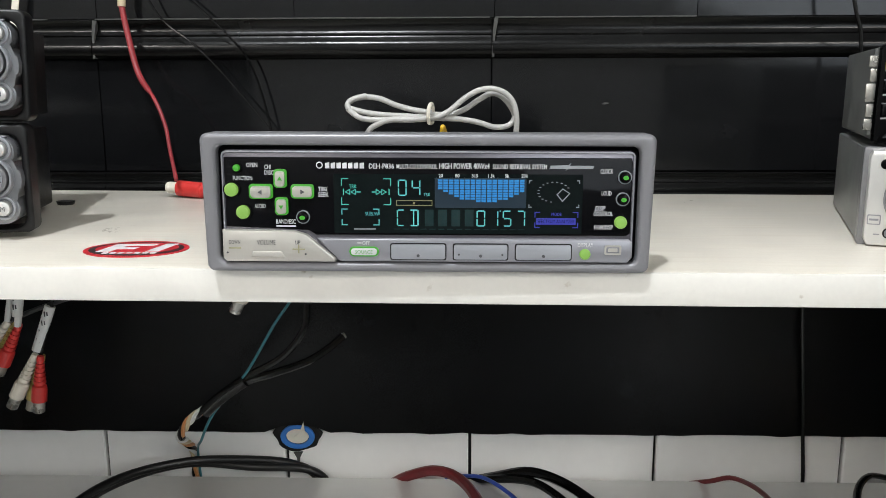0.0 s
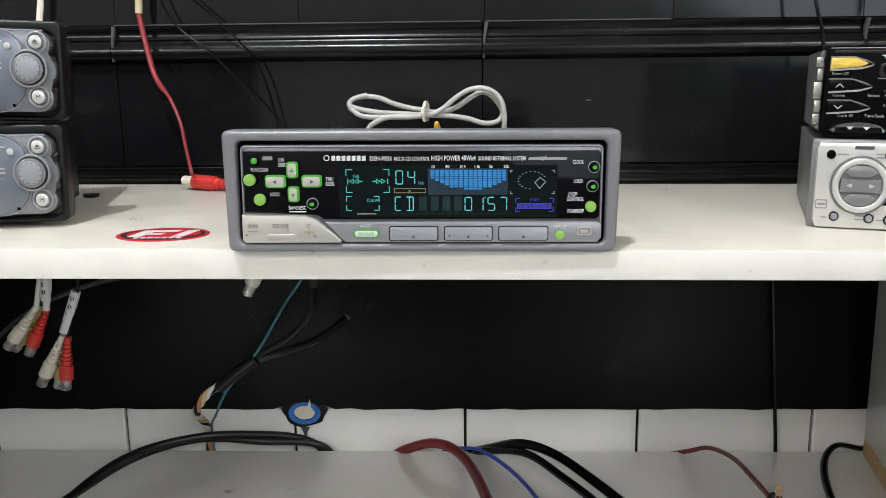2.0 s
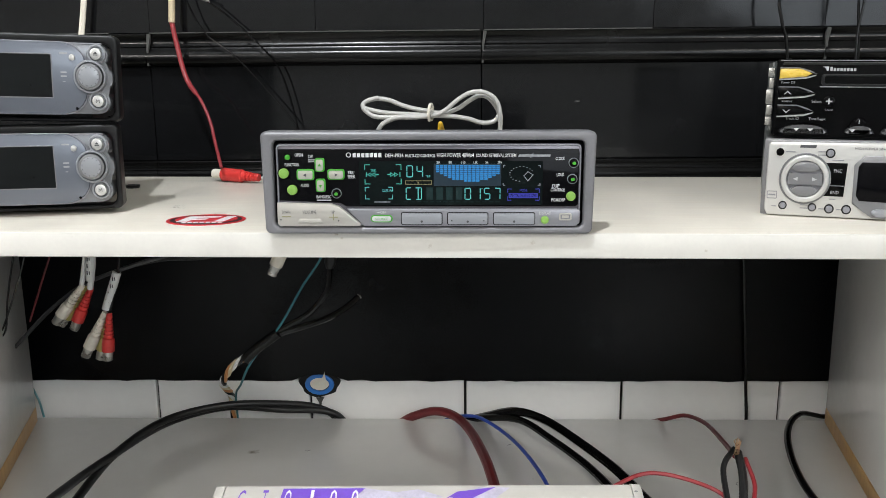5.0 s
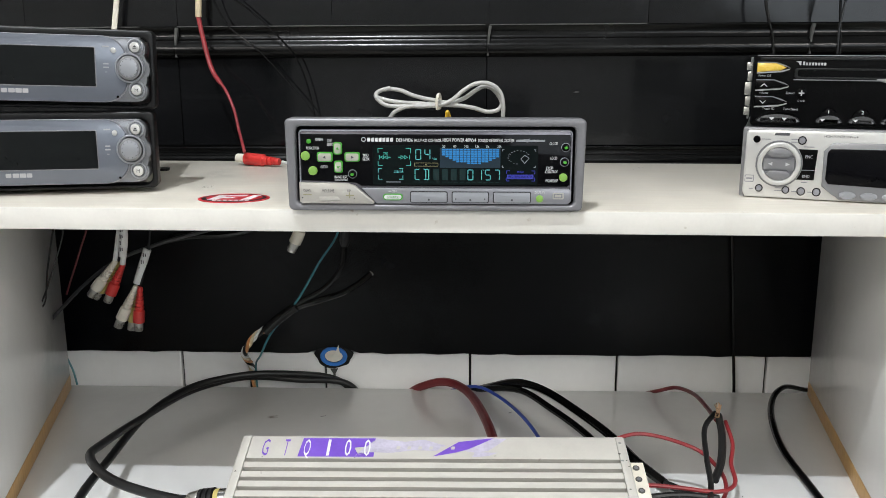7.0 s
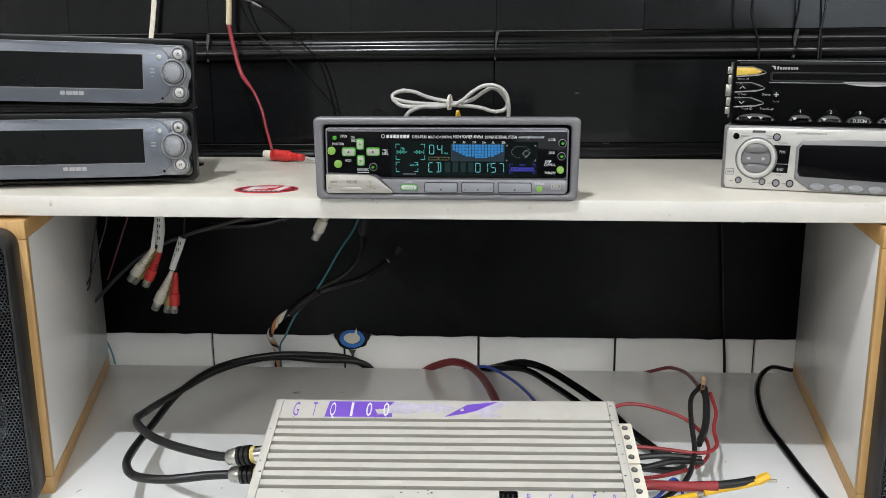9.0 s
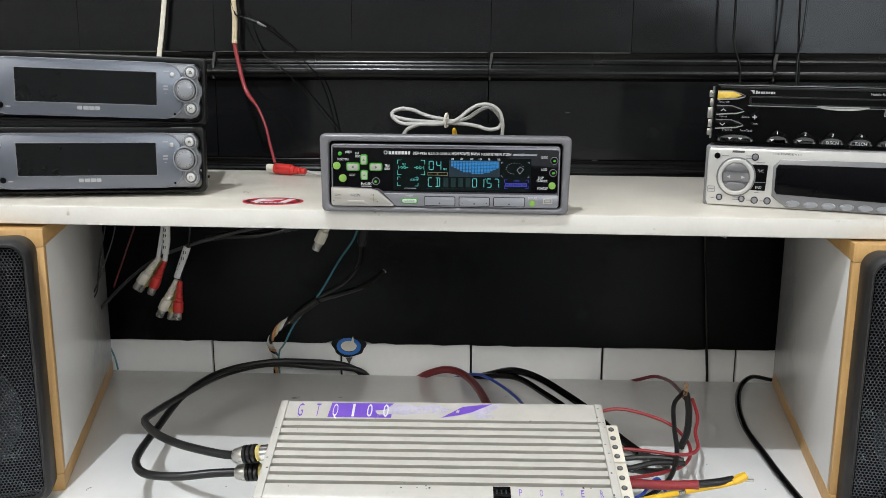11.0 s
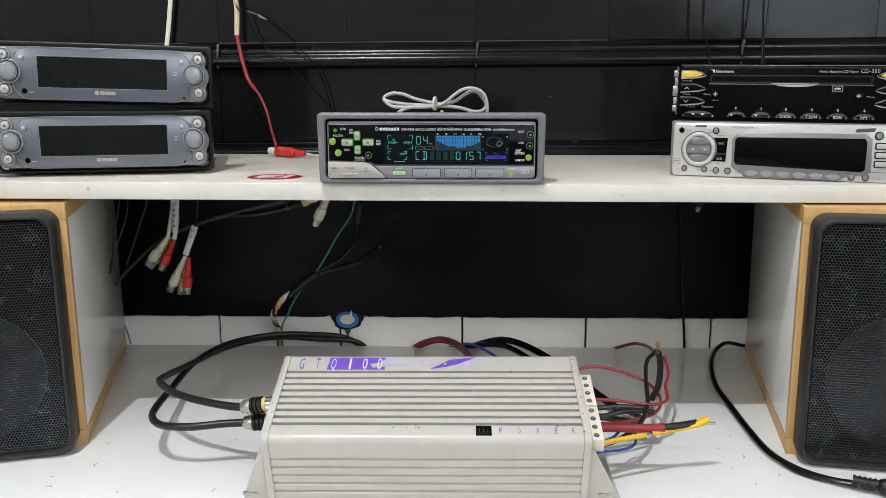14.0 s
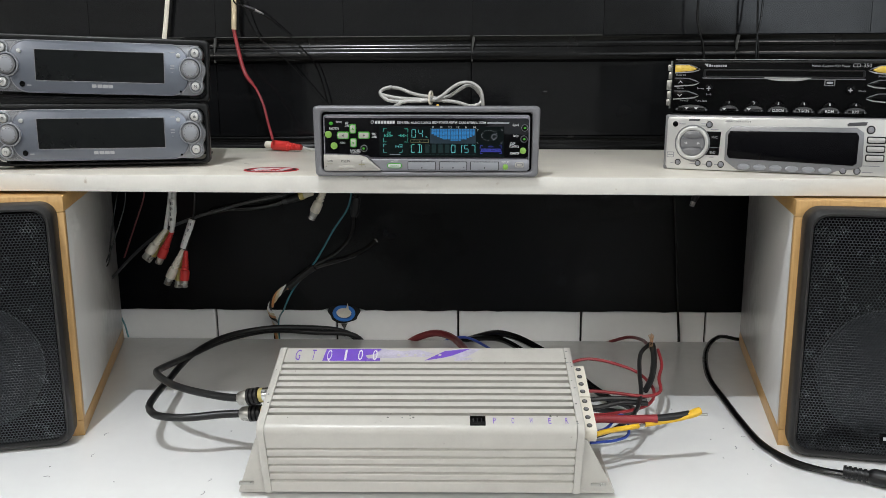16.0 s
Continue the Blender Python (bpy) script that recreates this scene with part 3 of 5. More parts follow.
    def digit(ch, u0, v0, u1, v1):
        mid, t = (v0 + v1) / 2, 1.9
        seg = {"a": (u0 + 2, v0, u1 - 2, v0 + t), "g": (u0 + 2, mid - t / 2, u1 - 2, mid + t / 2), "d": (u0 + 2, v1 - t, u1 - 2, v1),
               "f": (u0, v0 + 1.5, u0 + t, mid - 1), "b": (u1 - t, v0 + 1.5, u1, mid - 1), "e": (u0, mid + 1, u0 + t, v1 - 1.5), "c": (u1 - t, mid + 1, u1, v1 - 1.5)}
        if ch == "D":
            for r in ((u0, v0, u1 - 2, v0 + t), (u0, v1 - t, u1 - 2, v1), (u0 + 4, v0 + 2.2, u0 + 4 + t, v1 - 2.2), (u1 - t, v0 + 1.5, u1, v1 - 1.5)):
                bar(*r, M_CYAN)
            return
        for s in {"0": "abcdef", "1": "bc", "4": "fgbc", "5": "afgcd", "7": "abc", "C": "afed"}[ch]:
            bar(*seg[s], M_CYAN)

    corners(226, 71, 306, 114, 12, M_TEAL)
    corners(226, 120, 287, 147, 10, M_CYAN)
    words("TRK", X(239), Z(87), 6 * k, yd, M_TEAL, screen, width=12 * k)
    words("SUB.W", X(264), Z(131), 6 * k, yd, M_CYAN, screen, width=22 * k)
    words("TRK", X(358), Z(99), 5 * k, yd, M_CYAN, screen, width=11 * k)
    for s, u in ((-1, 236), (-1, 245), (1, 286), (1, 295)):
        tri = [(u + s * 4.5, 93), (u - s * 4.5, 88), (u - s * 4.5, 98)]
        inner = [(u + s * 2.2, 93), (u - s * 3.3, 90), (u - s * 3.3, 96)]
        part("skip_mark", ring(poly(tri), poly(inner), yd, yd + 0.0001), M_TEAL, screen)
    for r in ((229, 88, 230.6, 98), (302, 88, 303.6, 98), (250, 92.2, 257, 93.8), (275, 92.2, 282, 93.8)):
        bar(*r, M_TEAL)
    digit("0", 317, 73, 331, 99)
    digit("4", 339, 73, 353, 99)
    for r in ((314, 106, 372, 107.2), (314, 113.6, 372, 114.8), (314, 107.4, 315.2, 113.4), (371, 107.4, 372, 113.4)):
        bar(*r, M_YELLOWISH)
    bar(341, 109, 344, 112.5, M_YELLOWISH)
    digit("C", 315, 121, 328, 148)
    digit("D", 337, 121, 350, 148)
    for i in range(4):
        bar(360 + 21.4 * i, 121, 374 + 21.4 * i, 148, M_LCD_TEAL, name="blank_cell")
    for ch, u in (("0", 443), ("1", 464), ("5", 485), ("7", 507)):
        digit(ch, u, 122, u + 14, 148)
    bar(480, 122, 482, 124, M_CYAN)
    for i, lab in enumerate(("20", "80", "315", "1.3k", "5k", "20k")):
        words(lab, X(382 + 26.4 * i), Z(69), 5.5 * k, yd, M_PRINT, screen, width=(7 if len(lab) < 3 else 10) * k)
    for c, n in enumerate((4, 5, 6, 7, 8, 8, 8, 9, 9, 9, 9, 8, 8, 7, 6, 5)):
        u = 381 + 8.7 * c
        for r in range(n):
            bar(u, 72.5 + 4.1 * r, u + 7.2, 75.7 + 4.1 * r, M_BLUE, lit, "cell")
    for i in range(14):
        a = radians(25 + 235 * i / 13)
        part("dash", prism(disc(X(566 + 25 * math.cos(a)), Z(92 - 16 * math.sin(a)), 2.0 * k, 0.7 * k, 6), yd, yd + 0.0001), M_BTN, screen)
    part("dash", ring(poly([(570, 96), (580, 86), (592, 94), (580, 108)]), poly([(572, 96), (580, 88), (590, 94), (580, 105.5)]), yd, yd + 0.0001), M_BTN, screen)
    corners(526, 73, 607, 117, 5, M_BTN)
    corners(536, 124, 606, 150, 9, M_INDIGO)
    bar(539, 134, 602, 144.5, M_INDIGO, name="mode_bar")
    words("SPECTRUM ANALYZER", X(541), Z(142), 6 * k, yd - 0.0001, M_LCD_DARK, screen, width=59 * k)
    words("MODE", X(563), Z(130), 5 * k, yd, M_INDIGO, screen, width=16 * k)
    for i in range(15):
        bar(310 + 14.3 * i, 152, 320 + 14.3 * i, 153.6, M_LCD_TEAL, name="blank_cell")
    bar(246, 152, 281, 154, M_BTN, name="ledge_mark")
    return root


radio_on_show()


# ---- pair of radios with knobs at both ends ----
def knob_radio(m, label):
    """A black caged radio with a blue-grey fascia, a wide dark screen and two knobs."""
    root = thing("car_radio", m, label, "car radio", "pair of stacked radios")
    W2, H = 0.0975, 0.0555

    def at(x, z):
        return (x - 200) * 0.000455 + 0.0012, H - (z - 4.5) * 0.000488

    def rr(x0, z0, x1, z1, r):
        a, b = at(x0, z1), at(x1, z0)
        return rrect(a[0], a[1], b[0], b[1], r * 0.000488, 7)

    part("cage", ring(rrect(-W2, 0.0005, W2 - 0.0040, H, 0.004, 7), rrect(-W2 + 0.0042, 0.0030, W2 - 0.0078, H - 0.0050, 0.006, 7), 0.0, 0.014, 0.0016), M_BLK_PLASTIC, root, "black plastic mounting frame")
    part("chassis", box((-W2 + 0.012, 0.009, 0.0008), (W2 - 0.0225, 0.118, H - 0.006), 0.001), M_BLK_PLASTIC, root, "black metal case")
    # fascia outline with lobed ends
    lob = []
    for (cx, cz, r, a0, a1) in ((375, 32, 17, 95, -40), (370, 60, 27, 22, -22), (377, 90, 16, 40, -95)):
        lob += [at(cx + r * math.cos(radians(a0 + (a1 - a0) * i / 11)), cz - r * math.sin(radians(a0 + (a1 - a0) * i / 11))) for i in range(12)]
    right = lob
    left = [(-x, z) for x, z in reversed(lob)]
    fascia = part("fascia", prism(right + left, -0.006, 0.011, 0.0009, 2), M_FASCIA, root, "clear-coated silver grey fascia with lobed ends")
    part("top_lip", box((at(12, 0)[0], -0.0064, at(0, 17.5)[1]), (at(385, 0)[0], -0.0035, at(0, 15.2)[1]), 0.0006), M_STRIP, fascia, "bright edge strip")
    lens = rr(36, 15.5, 364, 106, 31)
    part("lens_panel", prism(lens, -0.0078, -0.0055, 0.0010), M_BLUEGREY, fascia, "raised blue-grey clear-coated panel")
    mid = at(200, 61)
    big = [(mid[0] + (x - mid[0]) * 1.008, mid[1] + (z - mid[1]) * 1.03) for x, z in lens]
    part("lens_rim", ring(big, lens, -0.0072, -0.0055, 0.0002), M_STRIP, fascia, "bright outline of the panel")
    part("screen_frame", ring(rr(80.5, 29.5, 319.5, 86.5, 2), rr(82, 31, 318, 85, 1), -0.0081, -0.006, 0.0002), M_BEZEL, fascia)
    part("screen", prism(rr(82, 31, 318, 85, 1), -0.0080, -0.006), M_LCD_GREY, fascia, "wide dark unlit screen")
    for i, w in enumerate((8, 9, 9, 8)):
        x = 183 + i * 10
        part("maker_mark", prism(rr(x, 90, x + w, 96, 1), -0.00795, -0.0077), M_DIM_PRINT, fascia)
    for sx in (-1, 1):
        cx = 200 + sx * 168.5
        ring_k = part("knob_ring", ring([at(*p) for p in disc(cx, 58, 21.5, k=36)], [at(*p) for p in disc(cx, 58, 18, k=36)], -0.0105, -0.004, 0.0012), M_BTN, fascia, "polished ring round the knob")
        knob = part("knob", prism([at(*p) for p in disc(cx, 58, 17, k=36)][::-1], -0.0125, -0.004, 0.0010), M_SILVER_DK, fascia, "round grey turning knob")
        part("knob_cap", prism([at(*p) for p in disc(cx, 58, 13.5, k=30)][::-1], -0.0131, -0.0123, 0.0005), M_BTN, knob)
        for i in range(12):
            a = radians(30 * i + 15)
            q = at(cx + 11.8 * math.cos(a), 58 + 11.8 * math.sin(a))
            part("pip", prism(disc(q[0], q[1], 0.00035, k=8), -0.0133, -0.0130), M_PRINT_DK, knob)
        for z in (29, 89):
            b = part("round_key", prism([at(*p) for p in disc(200 + sx * 177.5, z, 7.6, k=24)][::-1], -0.0105, -0.004, 0.0008), M_SILVER, fascia, "small bright round key")
            part("key_ring", ring([at(*p) for p in disc(200 + sx * 177.5, z, 12.5, k=24)], [at(*p) for p in disc(200 + sx * 177.5, z, 9.6, k=24)], -0.0080, -0.004, 0.0006), M_BTN, b)
            c = at(200 + sx * 177.5, z)
            if z > 50:
                words("M", c[0], c[1] - 0.0012, 0.0024, -0.0108, M_PRINT_DK, b, align="CENTER")
            else:
                part("eject_mark", prism([(c[0] - 0.0013, c[1]), (c[0] + 0.0013, c[1]), (c[0], c[1] + 0.0014)], -0.0108, -0.0104), M_PRINT_DK, b)
                part("eject_mark", prism([(c[0] - 0.0013, c[1] - 0.0009), (c[0] + 0.0013, c[1] - 0.0009), (c[0] + 0.0013, c[1] - 0.0004), (c[0] - 0.0013, c[1] - 0.0004)], -0.0108, -0.0104), M_PRINT_DK, b)
        part("small_key", prism([at(*p) for p in disc(200 + sx * 146, 34, 4, k=16)][::-1], -0.0095, -0.005, 0.0005), M_SILVER, fascia)
    part("sensor", prism([at(*p) for p in disc(57, 92, 5, k=16)][::-1], -0.0083, -0.0065), M_BLK_GLOSS, fascia, "dark round sensor")
    part("sensor", prism([at(*p) for p in disc(349, 99, 1.8, k=10)][::-1], -0.0080, -0.0065), M_BLK_GLOSS, fascia)
    for x0, z0, x1, z1 in ((330, 52, 338, 54), (330, 57, 338, 59), (332, 64, 336, 65), (330, 28, 340, 30), (65, 93, 73, 95)):
        part("fine_print", prism(rr(x0, z0, x1, z1, 0.6), -0.00795, -0.0077), M_DIM_PRINT, fascia)
    return root


PAIR = (-0.2010, 0.5560)
low = pose(PAIR[0], PAIR[1], SHELF_Z + 0.0042, 0, SHELF_LEAN, 13.0) @ pose(-0.0975, 0, 0)
lower_radio = knob_radio(low, "black caged radio with blue-grey fascia, resting on the shelf")
upper_radio = copy_thing(lower_radio, pose(PAIR[0] + 0.0012, PAIR[1] + 0.004, SHELF_Z + 0.0600, 0, 1.9, 13.5) @ pose(-0.0975, 0, 0))
tagged(upper_radio, "black caged radio with blue-grey fascia, stacked on its twin")
for x in (-0.08, 0.08):
    for yy in (0.03, 0.13):
        part("foot", turned((x, yy, 0.0), (x, yy, -0.0028), [(0, 0.006), (1, 0.005)], 12), M_BLK_PLASTIC, lower_radio, "rubber foot")


# ---- silver radio and black radio stacked on it ----
def silver_radio(m):
    root = thing("car_radio", m, "silver car radio with round key pad and dark screen", "car radio")
    q = 0.182 / 390

    def at(x, z):
        return x * q, (98 - z) * 0.000495

    def rr(x0, z0, x1, z1, r):
        a, b = at(x0, z1), at(x1, z0)
        return rrect(a[0], a[1], b[0], b[1], r * q)

    def pl(*p):
        return [at(*c) for c in p]

    def dk(x, z, r, k=24):
        return [at(*p) for p in disc(x, z, r, k=k)][::-1]

    part("chassis", box((-0.002, 0.012, 0.0005), (0.183, 0.155, 0.0475), 0.001), M_STEEL, root, "zinc steel case")
    part("backplate", prism(rr(-5, 0, 396, 99, 3), 0.006, 0.013, 0.0008), M_SILVER_DK, root, "dark grey surround")
    face = part("faceplate", prism(pl((3, 3), (380, 1), (389, 10), (390, 88), (384, 97), (4, 97), (0, 90), (0, 8)), 0.0, 0.007, 0.0012), M_SILVER, root)
    scr = part("screen_surround", prism(pl((118, 18), (330, 16), (342, 24), (344, 80), (334, 86), (302, 88), (290, 97), (132, 95), (122, 86), (108, 78), (107, 30)), -0.0012, 0.002, 0.0008), M_SILVER_DK, face, "dark silver screen surround")
    part("screen", prism(pl((116, 26), (330, 24), (334, 30), (334, 76), (328, 80), (116, 74), (112, 68), (112, 32)), -0.0016, 0.0, 0.0003), M_GLASS_BLK, scr, "wide dark unlit screen")
    for i in range(6):
        x = 143 + i * 28
        part("preset_key", prism([at(*p) for p in disc(x, 88 + 0.3 * i, 11.2, 5.0, 24)][::-1], -0.0026, -0.0005, 0.0010), M_BTN, scr, "oval silver preset key")
    dial = part("key_pad", ring([at(*p) for p in disc(48, 49, 30, k=40)], [at(*p) for p in disc(48, 49, 23, k=40)], -0.0030, 0.002, 0.0010), M_SILVER, face, "round four-way key pad")
    part("pad_rim", ring([at(*p) for p in disc(48, 49, 32.5, k=40)], [at(*p) for p in disc(48, 49, 30.2, k=40)], -0.0008, 0.002, 0.0002), M_SILVER_DK, dial, "dark groove round the pad")
    part("pad_floor", prism(dk(48, 49, 23, 36), -0.0006, 0.001), M_STRIP, dial)
    for a in (90, 270):
        s = 1 if a == 270 else -1
        part("pad_key", prism(pl((30, 49 + s * 14), (35, 49 + s * 19), (42, 49 + s * 22), (54, 49 + s * 22), (61, 49 + s * 19), (66, 49 + s * 14), (58, 49 + s * 9), (38, 49 + s * 9)), -0.0030, -0.0004, 0.0005), M_SILVER_DK, dial)
    part("pad_key", prism(pl((27, 40), (37, 43), (59, 43), (69, 40), (70, 58), (59, 55), (37, 55), (26, 58)), -0.0028, -0.0004, 0.0005), M_SILVER_DK, dial)
    for x in (36, 60):
        part("arrow", prism(pl((x - 3, 49), (x + 3, 46.5), (x + 3, 51.5)) if x < 48 else pl((x + 3, 49), (x - 3, 46.5), (x - 3, 51.5)), -0.0030, -0.0027), M_PRINT, dial)
    side = part("side_panel", prism(pl((70, 28), (99, 28), (97, 70), (68, 70), (76, 58), (79, 49), (77, 38)), -0.0006, 0.001, 0.0002), M_BLK_GLOSS, face, "black key panel")
    words("FNC", *at(83, 40), 4.6 * q, -0.0008, M_DIM_PRINT, side, width=10 * q)
    words("BND", *at(81, 67), 4.6 * q, -0.0008, M_DIM_PRINT, side, width=10 * q)
    part("seam", prism(rr(78, 56, 97, 57, 0.3), -0.0008, -0.0005), M_SILVER_DK, side)
    for x, z, r in ((77, 16, 5), (23, 84, 4.5), (60, 85, 4.5), (81, 86, 5), (102, 86, 5), (313, 89, 5), (336, 89, 5), (352, 19, 6)):
        rk = part("round_key", prism(dk(x, z, r * 0.85, 18), -0.0016, 0.001, 0.0004), M_STRIP, face, "small round metal key")
        part("surround", ring(dk(x, z, r * 1.2, 18), dk(x, z, r * 0.88, 18), -0.0005, 0.001), M_BLK_PLASTIC, rk)
    for i in range(3):
        part("side_key", prism(rr(349, 32 + 15 * i, 376, 40 + 15 * i, 2), -0.0018, 0.001, 0.0005), M_SILVER, face)
        part("side_key_gap", ring(rr(347, 30 + 15 * i, 378, 42 + 15 * i, 3), rr(349, 32 + 15 * i, 376, 40 + 15 * i, 2), -0.0003, 0.001), M_BLK_PLASTIC, face)
    part("sensor", prism(dk(15, 16, 5, 16), -0.0008, 0.001, 0.0003), M_BLK_GLOSS, face, "dark sensor")
    part("maker_mark", prism(pl((313, 11), (316, 8), (346, 6), (344, 12), (314, 14)), -0.0003, 0.0002), M_PRINT_DK, face)
    words("HIGH POWER 50W x 4", *at(106, 11), 3.5 * q, -0.0002, M_PRINT_DK, face, width=44 * q)
    part("model_mark", prism(pl((40, 6.5), (60, 6.5), (59, 10), (39, 10)), -0.0003, 0.0002), M_PRINT_DK, face)
    for x0, z0, x1 in ((22, 15, 34), (62, 14, 72), (62, 18, 72), (9, 85, 15), (45, 82, 55), (45, 86, 55), (68, 86, 75), (90, 86, 96), (308, 80, 322), (345, 79, 372), (344, 90, 362), (80, 24, 94), (80, 73, 88)):
        part("fine_print", prism(rr(x0, z0, x1, z0 + 1.1, 0.3), -0.0003, 0.0002), M_STRIP, face)
    part("disc_badge", ring(rr(2, 66, 15, 76, 1.5), rr(3, 67, 14, 75, 1), -0.0003, 0.0002), M_STRIP, face)
    part("disc_badge", prism(rr(4, 70, 13, 72, 0.5), -0.0003, 0.0002), M_STRIP, face)
    return root


def black_radio(m):
    root = thing("car_radio", m, "glossy black disc player with half-moon keys and amber keys", "car radio")
    q = 0.180 / 400

    def at(x, z):
        return x * q, (107 - z) * q

    def rr(x0, z0, x1, z1, r):
        a, b = at(x0, z1), at(x1, z0)
        return rrect(a[0], a[1], b[0], b[1], r * q)

    def pl(*p):
        return [at(*c) for c in p]

    part("chassis", box((0.001, 0.010, 0.001), (0.179, 0.155, 0.0475), 0.001), M_STEEL, root, "zinc steel case")
    cage = part("mounting_sleeve", box((-0.0025, 0.006, 0.004), (-0.0012, 0.09, 0.046)), M_STEEL, root, "steel sleeve with bent tabs")
    for i, (z0, z1, w) in enumerate(((12, 24, 5), (26, 40, 3), (42, 62, 6), (64, 78, 4), (80, 92, 5))):
        part("tab", box((-0.0026 - w * q, 0.004, (107 - z1) * q), (-0.0008, 0.0055, (107 - z0) * q), 0.0004), M_NICKEL, cage)
    face = part("faceplate", prism(rr(0, 0, 400, 107, 4), 0.0, 0.011, 0.0014), M_BLK_GLOSS, root, "glossy black front")
    part("ledge", prism(pl((8, 4), (392, 4), (392, 8), (8, 8)), -0.0008, 0.001, 0.0004), M_BLK_PLASTIC, face)
    part("disc_slot", ring(rr(58, 20, 346, 36, 5), rr(62, 23, 342, 33, 3), -0.0006, 0.001, 0.0003), M_BLK_PLASTIC, face, "disc slot")
    part("slot_sill", prism(pl((56, 36.6), (348, 36.6), (346, 38.2), (58, 38.2)), -0.0014, 0.0005, 0.0003), M_SILVER_DK, face, "bright lower edge of the slot")
    # grey strip paints the gloss highlight along the top of the face
    part("top_edge", prism(pl((4, 1.2), (396, 1.2), (396, 2.6), (4, 2.6)), -0.0004, 0.001, 0.0002), M_SILVER_DK, face, "painted highlight line along the upper edge")
    part("slot_mouth", prism(rr(62, 23, 342, 33, 3), 0.0002, 0.001), M_GRILLE_IN, face)
    moon = [at(212 + 42 * math.cos(radians(a)), 35 + 6.5 * math.sin(radians(a))) for a in range(0, 181, 12)]
    part("slot_lip", prism(moon, -0.0012, 0.0005, 0.0004), M_SILVER, face, "pale thumb notch under the slot")
    for sx, x0, x1 in ((1, 4, 46), (-1, 396, 356)):
        for z, mm, nm in ((20, M_AMBER, "power_key"), (46, M_BLK_GLOSS, "side_key"), (71, M_BLK_GLOSS, "side_key")):
            key = part(nm, prism(pl((x0, z - 7), (x0 + sx * 26, z - 7), (x1 - sx * 6, z - 3.5), (x1, z), (x1 - sx * 8, z + 4), (x0, z + 7)), -0.0030, 0.001, 0.0012), mm, face,
                       "amber power key" if mm is M_AMBER else "glossy black pointed key")
            part("glint_edge", prism(pl((x0, z + 7.2), (x1 - sx * 8, z + 4.4), (x1 + sx * 6, z + 0.8), (x1 + sx * 4, z + 3), (x1 - sx * 7, z + 6.6), (x0, z + 9)), -0.0012, 0.0005), M_CHROME, key, "bright lower edge")
            part("glint_edge", prism(pl((x0, z - 8.6), (x0 + sx * 26, z - 8.6), (x1 - sx * 2, z - 4.2), (x1 + sx * 6, z + 0.4), (x1 - sx * 5, z - 3.2), (x0 + sx * 26, z - 7.3), (x0, z - 7.3)), -0.0012, 0.0005), M_SILVER_DK, key)
    for x, v in ((16, 46), (16, 71)):
        s = 1 if v == 46 else -1
        part("arrow", prism(pl((x - 5, v + 2 * s), (x, v - 3 * s), (x + 5, v + 2 * s), (x + 3.4, v + 2 * s), (x, v - 1 * s), (x - 3.4, v + 2 * s)), -0.0033, -0.0029), M_DIM_PRINT, face)
    caps = ((40, 32, "twin_key", ""), (111, 19, "preset_key", "1"), (156, 19, "preset_key", "2"), (200, 20, "preset_key", "3"), (245, 20, "preset_key", "4"), (290, 20, "preset_key", "5"), (335, 20, "preset_key", "6"))
    names = ("", "", "", "D.SCN", "T.SCN", "RDM", "RPT")
    for (x, w, nm, num), low_name in zip(caps, names):
        if num:
            hood = [at(x + 13.5 * math.cos(radians(a)), 97 - 19 * math.sin(radians(a))) for a in range(0, 181, 10)]
            part("key_hood", prism(hood[::-1], -0.0026, 0.001, 0.0020, 4), M_BLK_GLOSS, face, "glossy black rounded hood behind the key")
        half = [at(x + w * math.cos(radians(a)), 100.5 - 11.5 * math.sin(radians(a))) for a in range(0, 181, 10)]
        key = part(nm, prism(half[::-1], -0.0046, 0.001, 0.0026, 4), M_KEY, face, "half-moon metal key")
        part("key_base", prism(pl((x - w, 100.8), (x + w, 100.8), (x + w - 4, 102.2), (x, 103), (x - w + 4, 102.2)), -0.0040, 0.0, 0.0004), M_BLK_GLOSS, key)
        if num:
            words(num, *at(x - 1.5, 86), 5.0 * q, -0.0028, M_PRINT, face)
        if low_name:
            words(low_name, *at(x, 99), 5.0 * q, -0.0049, M_PRINT, key, align="CENTER")
        else:
            for s in (-1, 1) if nm == "twin_key" else (-1,):
                part("arrow", prism(pl((x + s * 9 - 4, 94), (x + s * 9 + 4, 94), (x + s * 9, 98)), -0.0049, -0.0044), M_PRINT, key)
    for x in (70, 323):
        key = part("round_key", prism([at(*p) for p in disc(x, 57, 8, k=20)][::-1], -0.0016, 0.001, 0.0007), M_BLK_GLOSS, face, "small round key")
        part("cross", prism(pl((x - 1, 53), (x + 1, 53), (x + 1, 56), (x + 4, 56), (x + 4, 58), (x + 1, 58), (x + 1, 61), (x - 1, 61), (x - 1, 58), (x - 4, 58), (x - 4, 56), (x - 1, 56)), -0.0019, -0.0015), M_DIM_PRINT, key)
    yp = -0.0003
    for text, x, z, h, w in (("Mobile Receiver/CD Player", 253, 15, 4.5, 66), ("CD-350", 323, 15, 7, 32), ("Volume", 9, 59, 3.6, 14), ("Select", 48, 59, 3.6, 13),
                             ("Track ID", 16, 83, 3.6, 18), ("Tune/Seek", 46, 83, 3.6, 22), ("Mute", 337, 60, 3.6, 13), ("Power Off", 7, 33.5, 3.6, 18), ("Lock", 66, 70, 3.2, 10), ("FM/AM", 368, 33, 3.4, 14)):
        words(text, *at(x, z), h * q, yp, M_DIM_PRINT, face, width=w * q)
